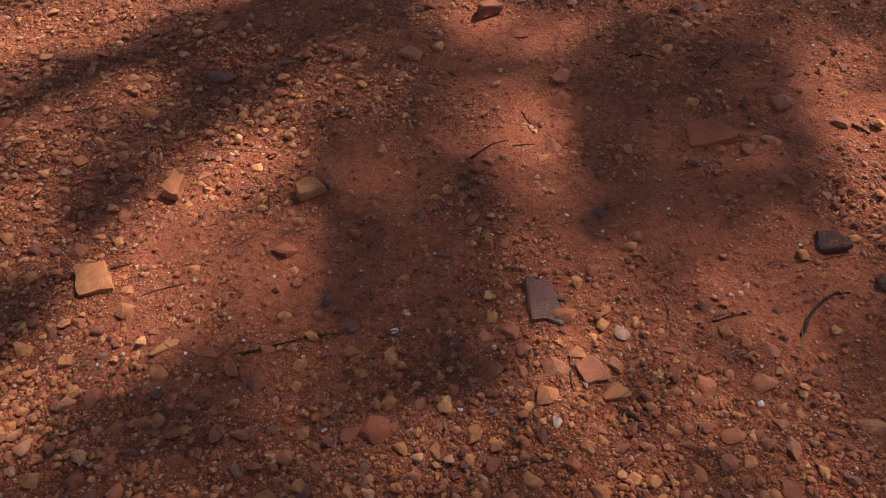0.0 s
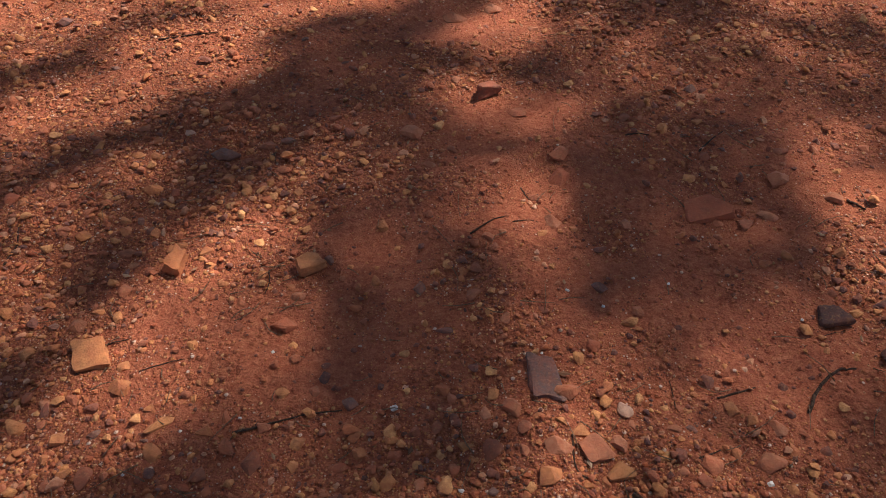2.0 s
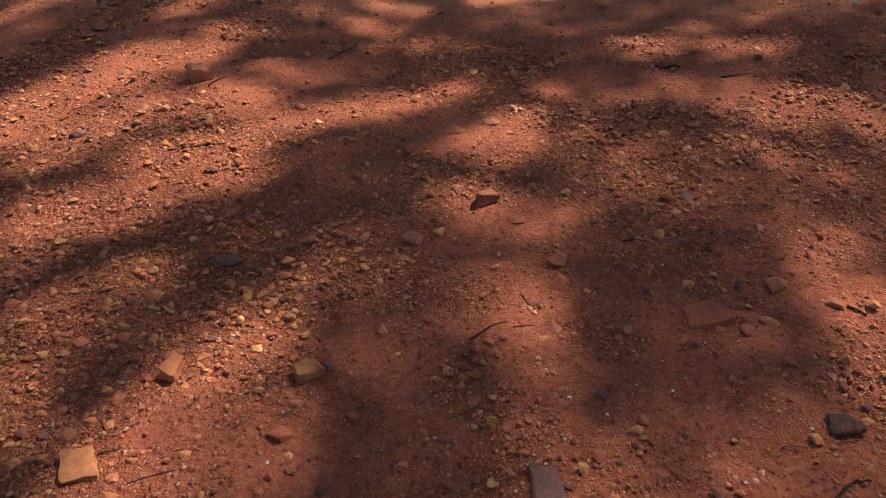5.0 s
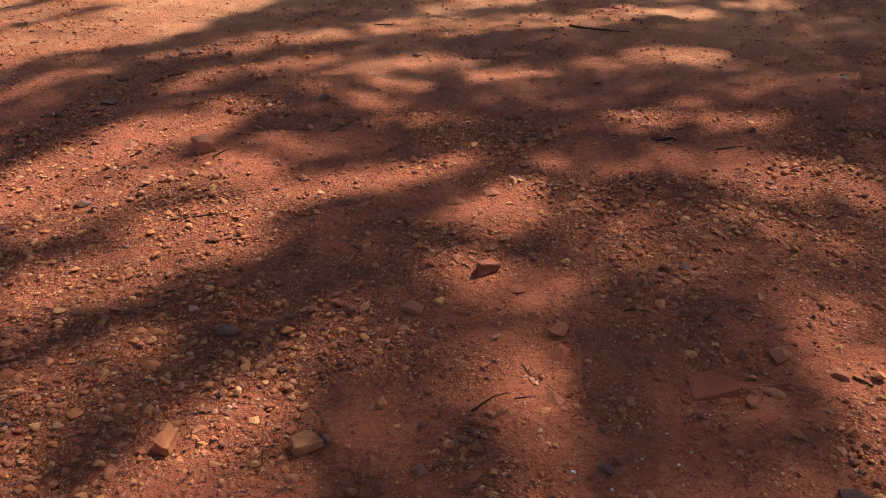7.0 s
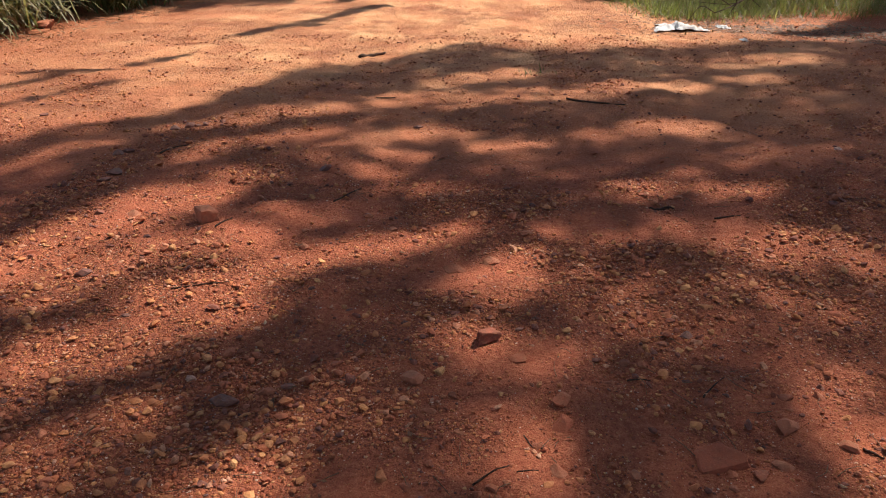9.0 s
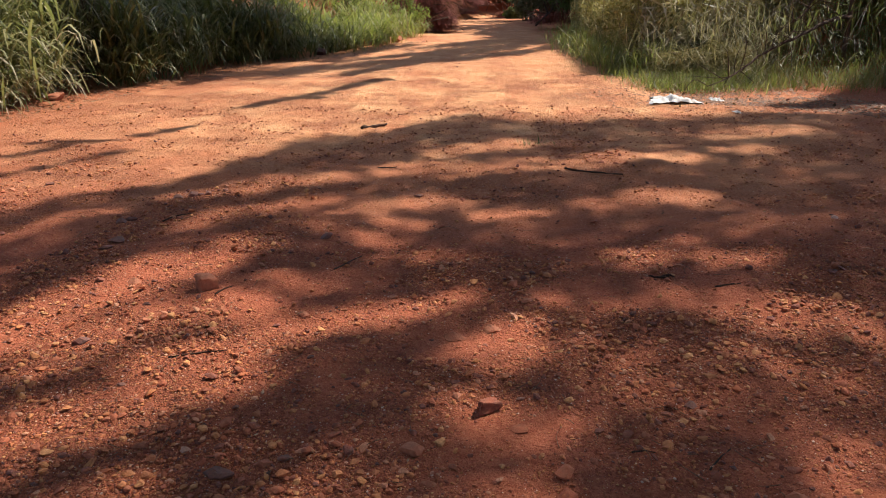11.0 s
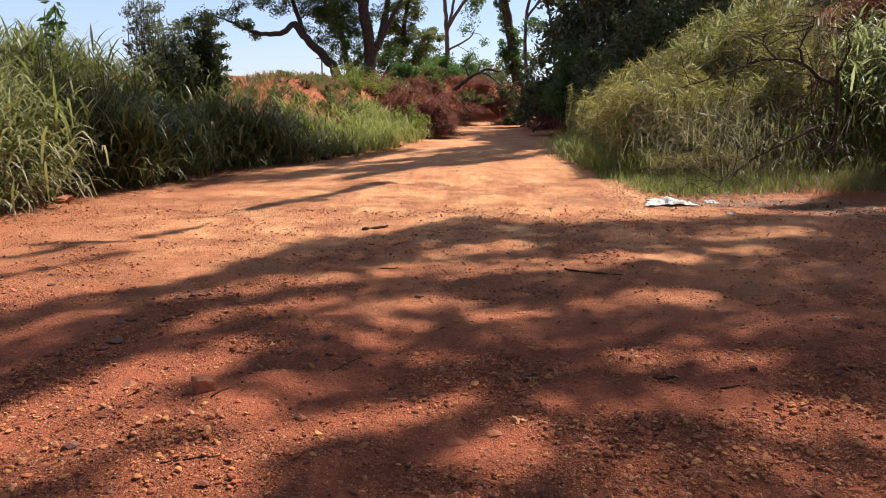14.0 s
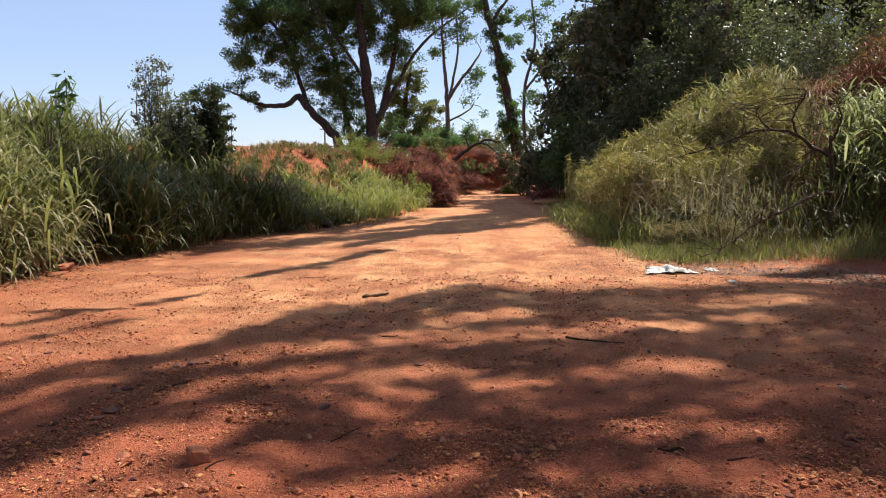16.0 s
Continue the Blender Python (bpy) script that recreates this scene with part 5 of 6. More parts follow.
for k, (a, b, w, h, m_) in enumerate(((-2.99, 40, 2.2, 2.2, 1), (-1.47, 42, 2.2, 2.0, 0), (-0.13, 40, 1.8, 1.6, 1), (-3.78, 33, 1.2, 0.8, 0), (0.79, 38, 1.5, 1.2, 1), (2.18, 36, 1.8, 1.2, 0), (2.86, 31, 1.2, 2.0, 2), (3.1, 26, 1.2, 2.2, 2), (-1.9, 25.5, 0.9, 0.6, 0), (3.22, 23, 1.2, 1.6, 2), (-0.59, 35, 1.5, 0.9, 1), (0.29, 36, 1.4, 0.8, 1), (2.7, 27.6, 0.6, 0.4, 0), (-0.6, 31.0, 1.1, 0.7, 0), (0.5, 33.0, 1.2, 0.7, 1), (-1.5, 28.2, 0.8, 0.8, 1), (-0.5, 28.8, 0.7, 0.6, 0))):
    px_, py_ = a, b
    shrub("undergrowth_shrub", px_, py_, lie(px_, py_) - 0.05, (w, w * 0.8, h), 24, 3000, 0.12, (LEAF_LIGHT, LEAF, LEAF_DARK)[m_], TWIG, ("light green undergrowth below the trees", "leafy green undergrowth below the trees", "dark undergrowth at the bend")[m_], 160 + k, 0.8)

# ---- thicket and trees on the right bank ----
THICKET = [(4.6, 17.5, 4.4, 1.4), (4.0, 20.0, 4.3, 1.3), (3.6, 23.0, 4.8, 1.3), (4.4, 26.0, 6.0, 1.6), (5.1, 19.0, 4.8, 1.3), (4.5, 21.6, 5.0, 1.4), (6.2, 21.5, 6.4, 1.8), (9.0, 22.5, 7.5, 2.3), (12.0, 22.0, 7.0, 2.4), (10.6, 24.5, 8.5, 2.4), (14.6, 22.5, 7.5, 2.5), (7.4, 24.5, 8.5, 2.3), (5.7, 16.8, 4.6, 1.2), (13.0, 25.5, 9.0, 2.5)]
for i, (x, y, h, r) in enumerate(THICKET):
    z = float(terrain(x, y)) - 0.05
    rr = np.random.default_rng(70 + i)
    limbs = [([(x, y, z), (x + rr.uniform(-0.2, 0.2), y, z + h * 0.35), (x + rr.uniform(-0.4, 0.4), y + rr.uniform(-0.3, 0.3), z + h * 0.75), (x + rr.uniform(-0.4, 0.4), y, z + h)], 0.014 * h, 0.02)]
    blobs = []
    for k in range(7):
        q = k / 6
        blobs.append(((x + rr.uniform(-0.5, 0.5) * r, y + rr.uniform(-0.5, 0.5) * r, z + h * (0.12 + 0.85 * q)), (r * rr.uniform(0.55, 0.8), r * rr.uniform(0.55, 0.8), h * 0.13)))
    # Trees 6, 7, 8 and 10 take the leaf tone lightened for sun.
    tree("thicket_tree", limbs, blobs, BARK, LEAF_GREY if i == 12 else LEAF_THICKET_LIT if i in (6, 7, 8, 10) else LEAF_DARK, "dark dense tree in the roadside thicket", 70 + i, 0.2, 3.6, 0.42, 80, 0.012, 0.5, 9)

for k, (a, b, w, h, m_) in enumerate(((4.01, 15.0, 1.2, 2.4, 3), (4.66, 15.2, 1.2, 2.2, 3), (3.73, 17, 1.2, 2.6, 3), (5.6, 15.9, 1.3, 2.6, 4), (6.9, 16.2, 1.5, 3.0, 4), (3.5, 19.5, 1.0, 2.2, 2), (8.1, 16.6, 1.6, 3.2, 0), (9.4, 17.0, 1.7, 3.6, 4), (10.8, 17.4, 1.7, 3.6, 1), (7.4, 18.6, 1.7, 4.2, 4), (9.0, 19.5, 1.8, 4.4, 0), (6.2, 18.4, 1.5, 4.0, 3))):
    shrub("bank_bush", a, b, float(terrain(a, b)) - 0.05, (w, w * 0.8, h), 30, 5200, 0.1, (LEAF_GREY, LEAF_LIGHT, LEAF, LEAF_DARK, LEAF_THICKET_LIT)[m_], TWIG, ("tall grey-green bush on the slope", "tall light green bush on the slope", "tall green bush on the slope", "tall dark green bush on the slope", "tall dull green bush with leaves in a sunlit tone")[m_], 190 + k, 0.9)

rng = np.random.default_rng(90)


def open_bank(x, y):
    """Leaves the ground in front of the bare sapling free of tall growth."""
    k = ~((x / y > 0.42) & (y < 9.3)) & ~((x / y > 0.5) & (y < 10.2))
    return x[k], y[k]


WILD = dict(lean=(0.0, 1.5), droop=(-1.4, 2.6), spread=0.24)


x, y = tufted(*open_bank(*scatter(rng, 400, 7.9, 14.8, 0.5, 3.6, 1)), 0.0)
grass("fine_bank_grass", x, y, 76, 0.9, 0.3, 0.007, FINE_GRASS, "fine tangled olive and straw-coloured grass on the slope", 91, steps=3, **FEATHER)


def tangle(name, n, y0, y1, d0, d1, height, size, material, label, seed, slim=0.05):
    """Fine stems and leaf tips crossing one another at all angles, in clumps with dark hollows between them."""
    rng = np.random.default_rng(seed)
    x, y = open_bank(*scatter(rng, n, y0, y1, d0, d1, 1))
    up = rng.uniform(0, 1, len(x)) ** 0.7
    tall = height * np.array([0.8 + 0.28 * noise.noise((a * 1.4, b * 1.4, 70.0)) + 0.3 * noise.noise((a * 5.0, b * 5.0, 74.0)) for a, b in zip(x, y)])
    z = up * tall
    k = np.array([noise.noise((a * 2.2, b * 2.2, c * 2.2)) + 0.6 * noise.noise((a * 6.0, b * 6.0, c * 6.0 + 9)) for a, b, c in zip(x, y, z)]) > -0.42
    c = np.stack([x, y, terrain(x, y) + z], 1)[k]
    v, f = leaves(c, size * rng.uniform(0.5, 1.4, len(c)), seed, slim, 0.15, -0.25)
    return tagged(link_mesh(name, v, f, material, smooth=False), label, "grass", kind="stuff")


tangle("feathery_grass", 70000, 9.2, 14.8, 0.3, 3.2, 1.25, 0.17, FEATHERY, "tall feathery yellow-green grass on the slope", 98)
tangle("straw_tangle", 18000, 8.8, 14.2, 0.5, 3.4, 1.2, 0.26, STRAW, "pale straw stems tangled through the slope grass", 87, 0.03)
tangle("verge_tangle", 12000, 8.2, 10.2, 0.4, 2.6, 0.36, 0.18, FINE_GRASS, "olive and straw-coloured fine grass above the verge", 86, 0.045)
x, y = tufted(*open_bank(*scatter(rng, 400, 8.0, 14.5, 0.6, 3.6, 1)), -0.05)
grass("seeding_grass", x, y, 18, 1.05, 0.55, 0.0065, STRAW, "pale dry seeding grass arching over the slope", 95, steps=4, lean=(0.1, 1.8), droop=(-1.4, 2.2), spread=0.26)
x, y = scatter(rng, 150, 8.2, 13.5, 0.5, 3.6, 1)
grass("dry_stalks", x, y, 9, 1.1, 0.8, 0.008, DRY_STALK, "thin dark dry stems tangled over the slope", 97, lean=(0.2, 1.5), droop=(-1.4, 2.0), spread=0.3)
# Dark blades that stand in for the shaded gaps between the grass.
x, y = scatter(rng, 90, 8.4, 14.0, 0.6, 3.4, 1)
grass("dark_weeds", x, y, 46, 0.75, 0.28, 0.02, GRASS, "dark green weeds added as shaded gaps in the dry grass", 99, steps=3, **WILD)
# Verge grass in the blades lightened for sun.
x, y = scatter(rng, 110, 8.6, 14.6, 0.1, 0.8, 1)
grass("lit_verge_grass", x, y, 60, 0.42, 0.3, 0.009, GRASS_LIT, "bright yellow-green grass at the foot of the slope", 89, (0.0, 1.0), (0.2, 1.9), 0.16, 3)
for k in range(26):
    yy = 8.8 + 0.21 * k
    xx = float(np.interp(yy, RIGHT_Y, RIGHT_X)) + 0.9 + 2.6 * ((k * 5) % 13) / 12
    shrub("slope_weed", xx, yy, float(terrain(xx, yy)) - 0.03, (0.32, 0.28, 0.42 + 0.1 * (k % 4)), 14, 620, 0.045, (LEAF_GREY, SCRUB, LEAF_LIGHT)[k % 3], TWIG, ("grey-leaved weed among the slope grass", "dry brown weed among the slope grass", "light green weed among the slope grass")[k % 3], 260 + k, 0.9)
x, y = scatter(rng, 400, 7.2, 14.0, 0.15, 1.4, 1)
grass("low_verge_grass", x, y, 40, 0.14, 0.2, 0.007, LAWN, "short bright green grass along the verge", 92, (0.0, 0.9), (0.2, 1.6), 0.14, 2)
x, y = tufted(*scatter(rng, 280, 7.3, 9.2, 0.15, 1.5, 1), -0.2)
x, y = x[x / y < 0.43], y[x / y < 0.43]
grass("bright_verge_grass", x, y, 40, 0.1, 0.16, 0.008, GRASS_LIT, "low bright yellow-green grass along the road's edge", 90, (0.0, 1.1), (0.2, 1.6), 0.14, 2)
x, y = scatter(rng, 360, 7.4, 10.0, 1.0, 4.2, 1)
grass("low_verge_grass", x, y, 40, 0.18, 0.22, 0.007, LAWN, "patchy low grass round the bare sapling", 96, (0.0, 0.9), (0.2, 1.6), 0.16, 2)
x, y = scatter(rng, 230, 8.9, 11.2, 2.8, 6.4, 1)
x, y = x[x / y > 0.555], y[x / y > 0.555]
grass("cane_grass", x, y, 17, 0.8, 0.6, 0.034, CANE, "broad-leaved bright green cane grass on the bank", 93, **LONG)
x, y = scatter(rng, 130, 11.4, 13.8, 1.9, 4.4, 1)
x, y = x[(x / y > 0.325) & (x / y < 0.46)], y[(x / y > 0.325) & (x / y < 0.46)]
grass("cane_grass", x, y, 50, 1.15, 0.75, 0.03, GRASS_PALE, "pale tall cane grass at the top of the slope", 94, **LONG)


x, y = scatter(rng, 60, 6.6, 9.0, 2.6, 4.6, 1)
grass("dark_verge_grass", x, y, 40, 0.22, 0.25, 0.012, GRASS, "dark green and brown grass round the log", 101, (0.0, 1.2), (0.2, 1.8), 0.2)


def leaf_litter(name, n, where, size, label, seed):
    """Dry fallen leaves and bits lying on the ground."""
    rng = np.random.default_rng(seed)
    x, y = where(rng, n)
    z = np.array([lie(a, b) for a, b in zip(x, y)]) + 0.006
    v, f = leaves(np.stack([x, y, z], 1), size * rng.uniform(0.5, 1.3, n), seed, 0.45, 0.85, 0.0)
    return tagged(link_mesh(name, v, f, LITTER, smooth=False), label, "leaf litter", kind="stuff")


leaf_litter("leaf_litter", 3800, lambda r, n: scatter(r, n, 4.6, 6.8, -0.5, 1.2, 1), 0.05, "dry brown leaves strewn over the verge", 123)
leaf_litter("leaf_litter", 1500, lambda r, n: (r.normal(2.6, 0.6, n), r.normal(6.9, 0.45, n)), 0.045, "red-brown leaf bits strewn round the white rag", 124)
leaf_litter("leaf_litter", 500, lambda r, n: scatter(r, n, 7.5, 13.0, -0.15, 0.8, 1), 0.05, "dry fallen leaves and bits along the verge", 120)
leaf_litter("leaf_litter", 2200, lambda r, n: scatter(r, n, 5.0, 15.0, -0.5, 0.4, -1), 0.05, "dry fallen leaves at the foot of the bank", 121)
leaf_litter("leaf_litter", 420, lambda r, n: (r.uniform(-2.2, 2.6, n), r.uniform(0.4, 5.5, n)), 0.02, "tiny dry leaf bits on the road", 122)


def brush_heap(name, centre, size, n, label, seed, length=0.7):
    """A heap of dead fronds and twigs that hang over one another."""
    rng = np.random.default_rng(seed)
    d = rng.normal(size=(n, 3))
    d /= np.linalg.norm(d, axis=1)[:, None]
    d[:, 2] = np.abs(d[:, 2])
    lump = np.array([1 + 0.55 * noise.noise((a * 1.6 + seed, b * 1.6, c * 1.6)) + 0.25 * noise.noise((a * 4.0, b * 4.0 + seed, c * 4.0)) for a, b, c in d])
    base = d * np.array(size) * (rng.uniform(0.55, 1.0, n) * lump)[:, None]
    v, f = blades(base, length * rng.uniform(0.35, 0.95, n), 0.02 * rng.uniform(0.5, 1.2, n), np.arctan2(d[:, 1], d[:, 0]) + rng.normal(0, 0.5, n), rng.uniform(0.9, 1.7, n), rng.uniform(0.9, 1.9, n), seed)
    v[:, 2] = np.maximum(v[:, 2], 0.0)
    root = new(name)
    root.location = centre
    tagged(root, label, "brush heap")
    link_mesh("fronds", v, f, DRY, root)
    sticks = []
    for i in range(24):
        a = rng.normal(size=3) * np.array(size) * 0.5
        a[2] = abs(a[2])
        b = a + rng.normal(size=3) * np.array([0.5, 0.5, 0.3])
        b[2] = max(b[2], 0.02)
        sticks.append(tube(smooth_line([a, (a + b) / 2 + rng.normal(0, 0.06, 3), b], 3), (0.015, 0.005), 5))
    sv, sf = merged(sticks)
    tagged(link_mesh("twig_mass", sv, sf, TWIG, root), kind="stuff")
    return root


brush_heap("brush_heap", (-0.32, 18.7, 0.0), (0.55, 0.5, 0.95), 4600, "heap of dead red-brown fronds beside the road", 95, 0.6)
brush_heap("brush_heap", (-0.85, 19.0, 0.05), (0.5, 0.45, 1.15), 3600, "heap of dead red-brown fronds leaning on the bank", 96, 0.6)
for k, (a, b, w, h) in enumerate(((-1.35, 20.6, 0.8, 1.0), (-0.75, 21.2, 0.7, 0.9), (-1.9, 21.8, 0.6, 0.8), (-0.5, 24.0, 0.9, 0.7), (0.35, 28.0, 0.8, 0.4), (0.95, 29.5, 0.7, 0.4), (1.13, 31.5, 1.3, 0.45), (2.2, 31, 1.0, 0.45), (2.7, 28.8, 0.6, 0.4), (-0.9, 25.5, 1.0, 0.6), (-0.3, 27.3, 0.9, 0.45), (-1.2, 27.6, 0.7, 0.6), (-0.75, 28.2, 0.7, 0.7), (-0.15, 28.5, 0.6, 0.6), (-1.6, 29.0, 0.8, 0.6))):
    brush_heap("brush_heap", (a, b, lie(a, b) - 0.1), (w, w * 0.8, h), 2600, "heap of dead red-brown brush on the bank at the bend", 130 + k, 0.6)
for x, y, w, h in ((6.9, 13.3, 0.8, 0.9), (7.6, 13.4, 0.9, 1.3), (8.4, 13.6, 1.0, 1.7), (9.4, 14.0, 1.1, 2.0)):
    brush_heap("brush_heap", (x, y, float(terrain(x, y)) - 0.1), (w, w * 0.7, h), 3600, "slump of dry red-brown brush on top of the slope", int(97 + x * 10))
brush_heap("brush_heap", (2.87, 19.50, 0.14), (0.45, 0.4, 0.35), 700, "dry brush under the thicket", 99)
shrub("verge_shrub", 0.9, 30.0, float(terrain(0.9, 30.0)), (1.4, 0.8, 0.6), 20, 2600, 0.08, LEAF_LIGHT, TWIG, "low green growth at the bend", 140)


def dead_sapling():
    """The bare little tree on the verge, with arching twigs and a bough leaning to the ground."""
    foot = np.array((4.72, 8.6, float(terrain(4.72, 8.6)) - 0.03))
    root = new("bare_sapling")
    root.location = foot
    tagged(root, "bare dark sapling with arching leafless twigs", "sapling")
    loc = lambda p: tuple(np.array(p) - foot)
    rng, fine = np.random.default_rng(88), []
    limb_part("trunk", root, [(0, 0, 0), loc((4.70, 8.60, 0.75)), loc((4.65, 8.60, 1.35))], 0.028, 0.02, TWIG, 1, 0.004)
    for i, (pts, r0) in enumerate((
            ([(4.67, 8.60, 1.12), (4.42, 8.50, 1.20), (4.14, 8.40, 1.35), (3.78, 8.30, 1.41), (3.47, 8.20, 1.37), (3.12, 8.10, 1.24), (2.64, 8.00, 1.08)], 0.02),
            ([(4.14, 8.40, 1.35), (4.09, 8.40, 1.57), (4.19, 8.40, 1.75), (4.23, 8.40, 1.87)], 0.013),
            ([(3.78, 8.30, 1.41), (3.62, 8.30, 1.57), (3.64, 8.30, 1.70)], 0.009),
            ([(4.66, 8.60, 1.29), (4.74, 8.60, 1.46), (4.76, 8.60, 1.59), (4.69, 8.60, 1.76)], 0.014),
            ([(4.71, 8.60, 0.68), (4.35, 8.30, 0.65), (3.83, 7.90, 0.51), (3.42, 7.80, 0.33), (2.98, 7.40, 0.15), (2.61, 7.10, 0.07)], 0.02),
            ([(4.23, 8.50, 0.95), (4.09, 8.40, 0.75), (3.92, 8.30, 0.62)], 0.008),
            ([(4.42, 8.50, 1.20), (4.19, 8.30, 1.01), (3.88, 8.10, 0.85)], 0.009))):
        ob, line = limb_part("twig", root, [loc(p) for p in pts], r0 * 1.3, 0.005, TWIG, 10 + i, 0.006, 6)
        for q in range(len(line)):
            a = line[int(rng.integers(1, len(line)))]
            d = rng.normal(0, 1, 3) * np.array([1.0, 0.6, 0.7]) + np.array([-0.5, -0.2, 0.1])
            d *= rng.uniform(0.15, 0.6) / np.linalg.norm(d)
            fine.append(tube(smooth_line([a, a + d * 0.5 + rng.normal(0, 0.04, 3), a + d + np.array([0, 0, -0.05])], 3), (0.0055, 0.002), 5))
    v, f = merged(fine)
    tagged(link_mesh("fine_twig_mass", v, f, TWIG, root), kind="stuff")


dead_sapling()


def stick(points, r, label="thin dry brown twig lying on the road", name="twig", seed=0):
    pts = [(x, y, lie(x, y) + r * 0.8) for x, y in points]
    c = np.mean(np.array(pts), 0)
    line = smooth_line([np.array(p) - c for p in pts], 4, r * 0.25, seed)
    v, f = tube(line, (r, r * 0.55), 6, 0.15, seed)
    ob = link_mesh(name, v, f, TWIG)
    ob.location = c
    return tagged(ob, label, "twig", "dry twigs on the road")


for k, (pts, r) in enumerate((
        (((0.055, 0.986), (0.095, 1.017), (0.125, 1.030)), 0.002),
        (((0.410, 1.292), (0.440, 1.286), (0.459, 1.282)), 0.002),
        (((0.563, 0.583), (0.602, 0.634), (0.638, 0.660), (0.670, 0.666)), 0.003),
        (((0.429, 0.609), (0.466, 0.619), (0.494, 0.628)), 0.002),
        (((-0.316, 0.551), (-0.258, 0.569), (-0.207, 0.584), (-0.155, 0.592)), 0.002),
        (((-0.591, 0.707), (-0.563, 0.726), (-0.530, 0.732)), 0.00175),
        (((-0.488, 0.660), (-0.459, 0.673), (-0.424, 0.688)), 0.00125),
        (((0.192, 0.539), (0.192, 0.482), (0.222, 0.468)), 0.0015),
        (((-0.813, 0.901), (-0.812, 0.952), (-0.824, 0.998)), 0.002),
        (((0.360, 0.588), (0.362, 0.621), (0.362, 0.643)), 0.001),
        (((0.162, 1.114), (0.169, 1.093), (0.176, 1.073)), 0.0015),
        (((0.138, 1.011), (0.161, 1.014), (0.180, 1.013)), 0.0015),
        (((0.604, 0.712), (0.650, 0.736), (0.692, 0.746)), 0.0008),
        (((0.267, 0.451), (0.278, 0.442), (0.288, 0.434)), 0.004),
        (((0.090, 0.366), (0.122, 0.373), (0.149, 0.378)), 0.002),
        (((0.370, 0.501), (0.396, 0.512), (0.410, 0.520)), 0.0015),
        (((-0.321, 0.894), (-0.314, 0.859), (-0.317, 0.832)), 0.00125),
        (((-0.755, 1.721), (-0.678, 1.734), (-0.594, 1.750)), 0.0025),
        (((0.755, 2.293), (0.797, 2.311), (0.814, 2.302)), 0.004),
        (((0.561, 1.235), (0.598, 1.277), (0.633, 1.309)), 0.002),
        (((-0.600, 5.209), (-0.530, 5.318), (-0.435, 5.431)), 0.015),
        (((-0.395, 2.380), (-0.352, 2.447), (-0.308, 2.523)), 0.003),
        (((0.692, 3.932), (0.839, 3.806), (0.983, 3.770)), 0.006),
        (((0.725, 2.301), (0.763, 2.295), (0.794, 2.301)), 0.004),
        (((0.914, 2.187), (0.965, 2.196), (1.005, 2.201)), 0.0035),
        (((-0.377, 3.984), (-0.296, 3.957), (-0.265, 3.971)), 0.004),
        (((0.827, 1.083), (0.839, 1.063), (0.848, 1.050)), 0.003),
        (((-1.228, 2.948), (-1.207, 3.028), (-1.145, 3.070)), 0.004),
        (((-0.754, 2.140), (-0.735, 2.172), (-0.717, 2.211)), 0.003))):
    stick(pts, r, seed=k)


def fallen_branch(name, lines, label, seed):
    """A broken bough with forks, lying on the bank."""
    root = new(name)
    foot = np.array(lines[0][0][0])
    root.location = foot
    tagged(root, label, "branch")
    for i, (pts, r) in enumerate(lines):
        limb_part("bough" if i == 0 else "fork", root, [np.array(q) - foot for q in pts], r, r * 0.35, BARK, seed + i, r * 0.3, 6)


fallen_branch("fallen_branch", (([(0.38, 30.00, 1.30), (1.09, 30.00, 1.85), (1.76, 30.00, 2.17), (2.40, 30.00, 2.08)], 0.09), ([(1.09, 30.00, 1.85), (0.90, 30.00, 2.36), (1.14, 30.00, 2.78)], 0.045), ([(1.57, 30.00, 2.08), (1.97, 29.60, 1.83), (2.24, 29.40, 1.55)], 0.04), ([(1.38, 30.00, 1.99), (1.56, 30.00, 2.50)], 0.03)), "broken dark bough lying on the bank at the bend", 300)
fallen_branch("fallen_branch", (([(2.37, 19.00, 0.12), (2.77, 19.20, 0.49), (3.10, 19.40, 0.95)], 0.03), ([(2.68, 19.10, 0.42), (2.52, 19.10, 0.77)], 0.018), ([(2.87, 19.20, 0.64), (3.18, 19.20, 0.68)], 0.015)), "dead twiggy bough at the edge of the thicket", 310)


def dry_fibres(count, seed):
    """Thin dry grass stalks and root fibres scattered over the soil."""
    rng = np.random.default_rng(seed)
    pieces = []
    for i in range(count):
        y = 0.35 + 3.2 * rng.uniform() ** 1.5
        x = rng.uniform(-1, 1) * (0.7 * y + 0.3)
        a, l = rng.uniform(0, 6.28), rng.uniform(0.012, 0.06) * (1 + 0.3 * y)
        bend = rng.normal(0, 0.4)
        pts = []
        for q in (-0.5, 0.0, 0.5):
            px_, py_ = x + math.cos(a + bend * q) * l * q, y + math.sin(a + bend * q) * l * q
            pts.append((px_, py_, lie(px_, py_) + 0.004 + 0.003 * (q + 0.5)))
        pieces.append(tube(smooth_line(pts, 2), (0.0011, 0.0005), 4))
    v, f = merged(pieces)
    return tagged(link_mesh("dry_fibres", v, f, FIBRE), "thin dry stalks and root fibres on the soil", "plant litter", kind="stuff")


FIBRE = bark_material("dry_fibre", (0.10, 0.05, 0.03), (0.34, 0.2, 0.12), 60.0)
dry_fibres(420, 311)


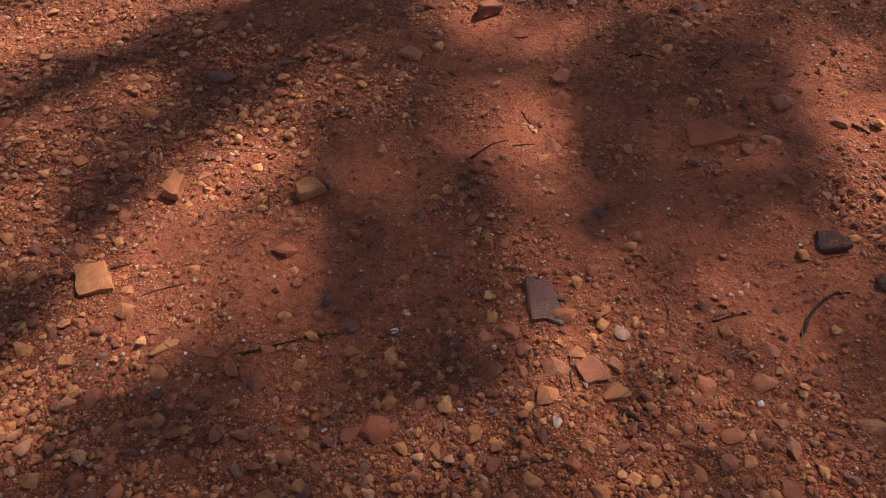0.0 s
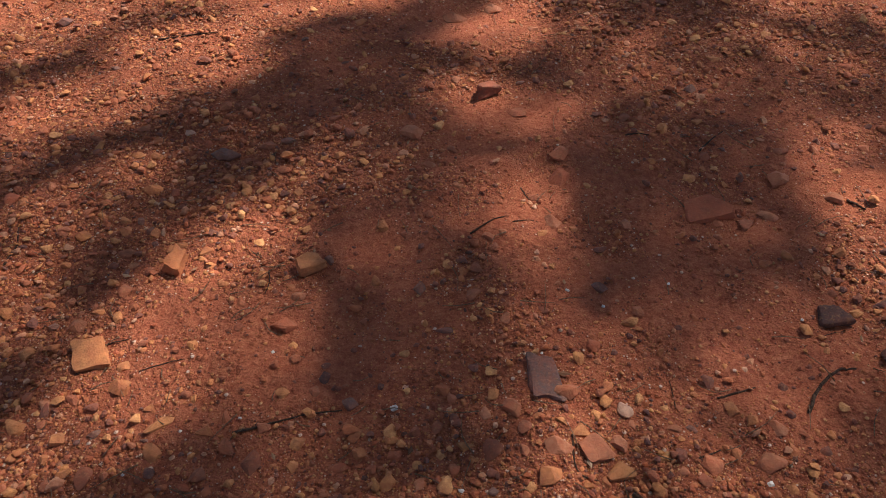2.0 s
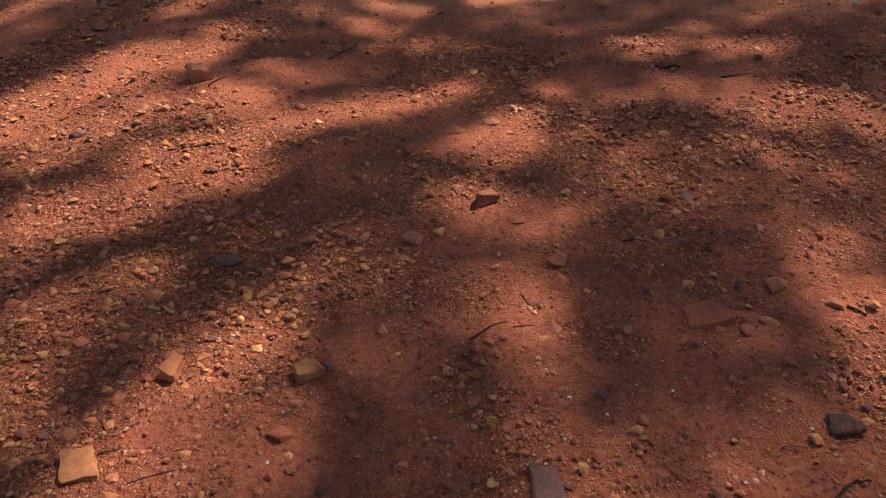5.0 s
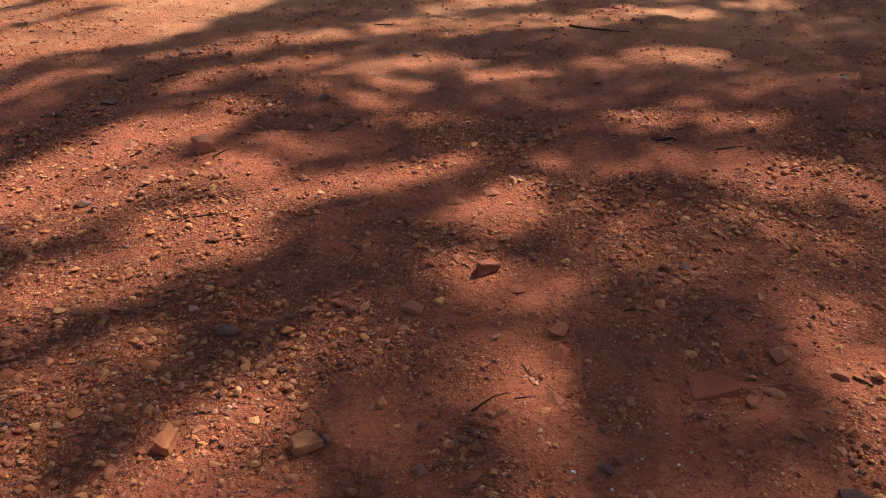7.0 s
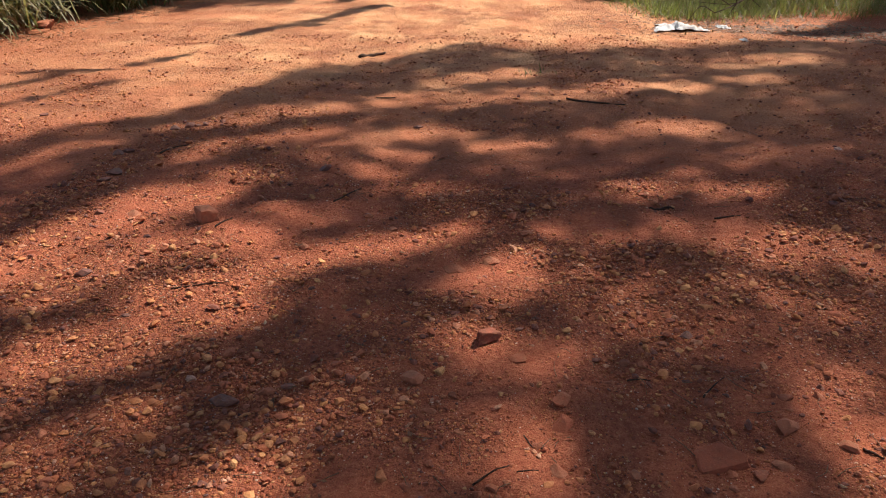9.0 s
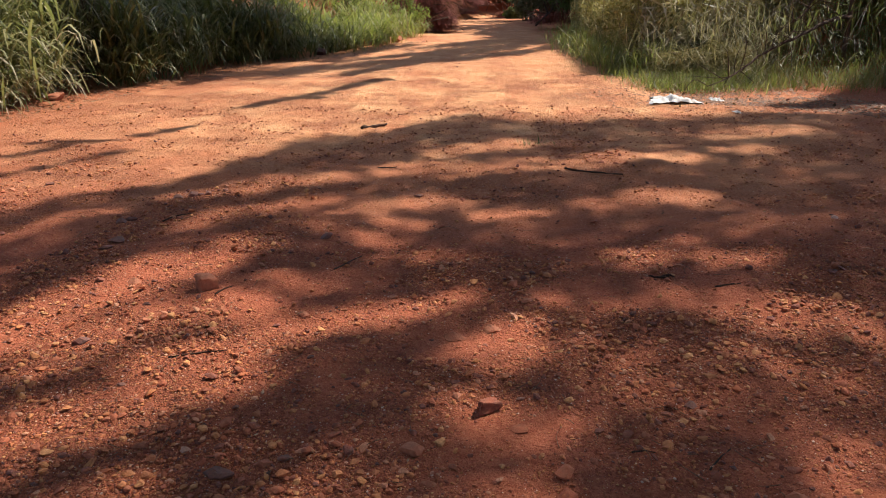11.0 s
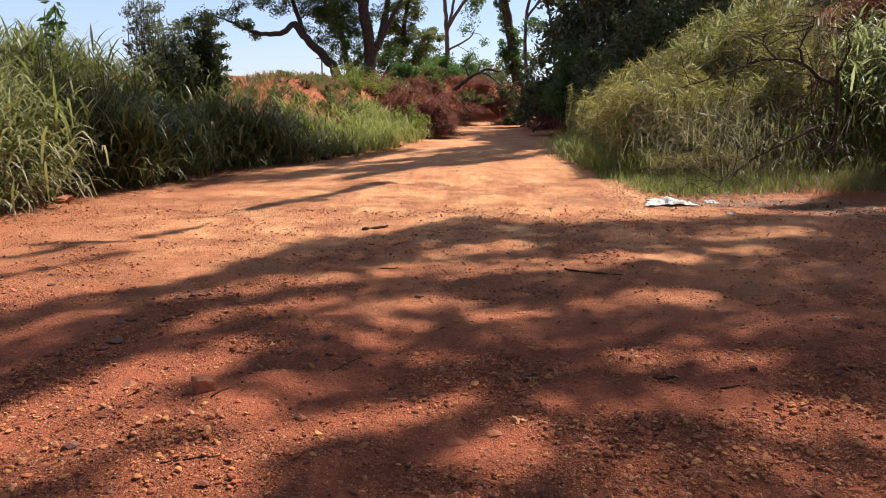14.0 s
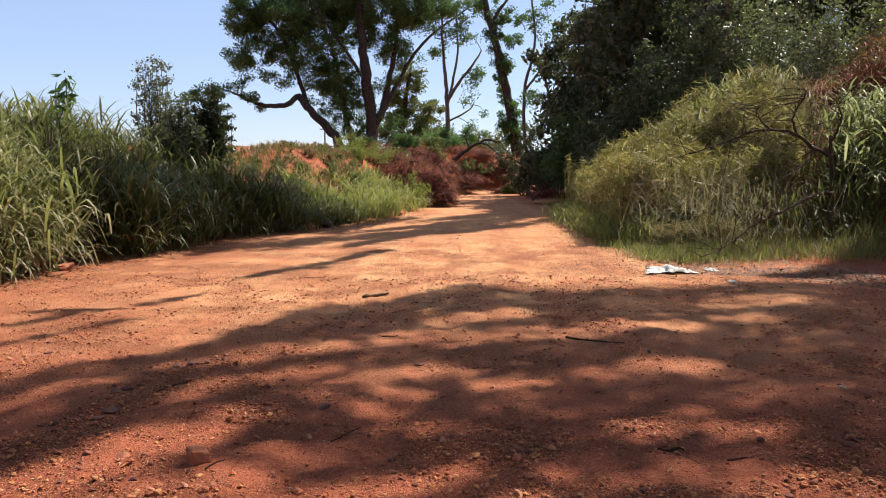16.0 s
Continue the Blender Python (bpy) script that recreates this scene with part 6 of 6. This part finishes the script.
def cloth(name, x, y, size, seed, label):
    """A crumpled white rag."""
    rng = np.random.default_rng(seed)
    n = 26
    u = np.linspace(-1, 1, n)
    U, V = np.meshgrid(u, u)
    ang = np.arctan2(V, U)
    edge = 0.8 + 0.16 * np.sin(ang * 3 + seed) + 0.1 * np.sin(ang * 7 + 2 * seed)
    X, Y = U * edge * size[0] / 2, V * edge * size[1] / 2
    Z = np.array([[size[2] * max(0.0, 0.35 + 0.9 * noise.noise((a * 5, b * 5, seed)) + 0.5 * noise.noise((a * 14, b * 14, seed))) * (1 - 0.7 * max(abs(p), abs(q)) ** 3) for a, b, p, q in zip(r1, r2, r3, r4)] for r1, r2, r3, r4 in zip(X / size[0], Y / size[1], U, V)])
    v = np.stack([X.ravel(), Y.ravel(), Z.ravel() + 0.006], 1)
    i = (np.arange(n - 1)[:, None] * n + np.arange(n - 1)[None, :]).ravel()
    ob = link_mesh(name, v, np.stack([i, i + 1, i + n + 1, i + n], 1), RAG)
    ob.location = (x, y, lie(x, y))
    return tagged(ob, label, "litter")


m = Mat("dirty_white_cloth")
RAG = m.done(m.mix(m.ramp(m.noise(9.0, 5), (0.45, 0.0), (0.7, 0.5)), (0.64, 0.61, 0.58), (0.42, 0.28, 0.21)), 0.85, m.bump(m.noise(60.0, 4), 0.004))
cloth("rag", 2.09, 6.57, (0.47, 0.44, 0.07), 3, "crumpled dirty white rag on the road's edge")
cloth("paper_scrap", 2.53, 6.62, (0.12, 0.2, 0.03), 5, "small crumpled white scrap beside the rag")
cloth("paper_scrap", 2.44, 5.9, (0.07, 0.12, 0.02), 6, "tiny white scrap on the dirt")


def utility_pole():
    root = new("utility_pole")
    base = (-11.69, 70.00, 0.94)
    root.location = base
    tagged(root, "distant thin utility pole with a crossarm", "pole")
    v, f = tube([(0, 0, 0), (0, 0, 2.0), (0, 0, 4.3)], (0.09, 0.07), 8)
    link_mesh("pole", v, f, BARK_PALE, root)
    v, f = tube([(-0.5, 0, 3.9), (0, 0, 3.9), (0.5, 0, 3.9)], (0.05, 0.05), 6)
    link_mesh("crossarm", v, f, BARK_PALE, root)


utility_pole()

rng = np.random.default_rng(77)
grass("grass_tuft", np.full(4, 0.62) + rng.normal(0, 0.05, 4), np.full(4, 4.61) + rng.normal(0, 0.05, 4), 16, 0.05, 0.1, 0.006, LAWN, "small bright green grass tuft on the bare road", 78, (0.5, 1.3), (0.2, 1.0), 0.03)


def log(name, a, b, r, label, seed):
    a, b = np.array(a), np.array(b)
    v, f = tube(smooth_line([(0, 0, 0), (b - a) / 2 + np.array([0, 0, 0.02]), b - a], 5, 0.01, seed), (r, r * 0.8), 10, 0.1, seed)
    ob = link_mesh(name, v, f, BARK)
    ob.location = a
    return tagged(ob, label, "log")


log("fallen_log", (5.15, 9.00, 0.15), (5.78, 8.80, -0.01), 0.11, "dark rotten log lying in the verge grass", 3)
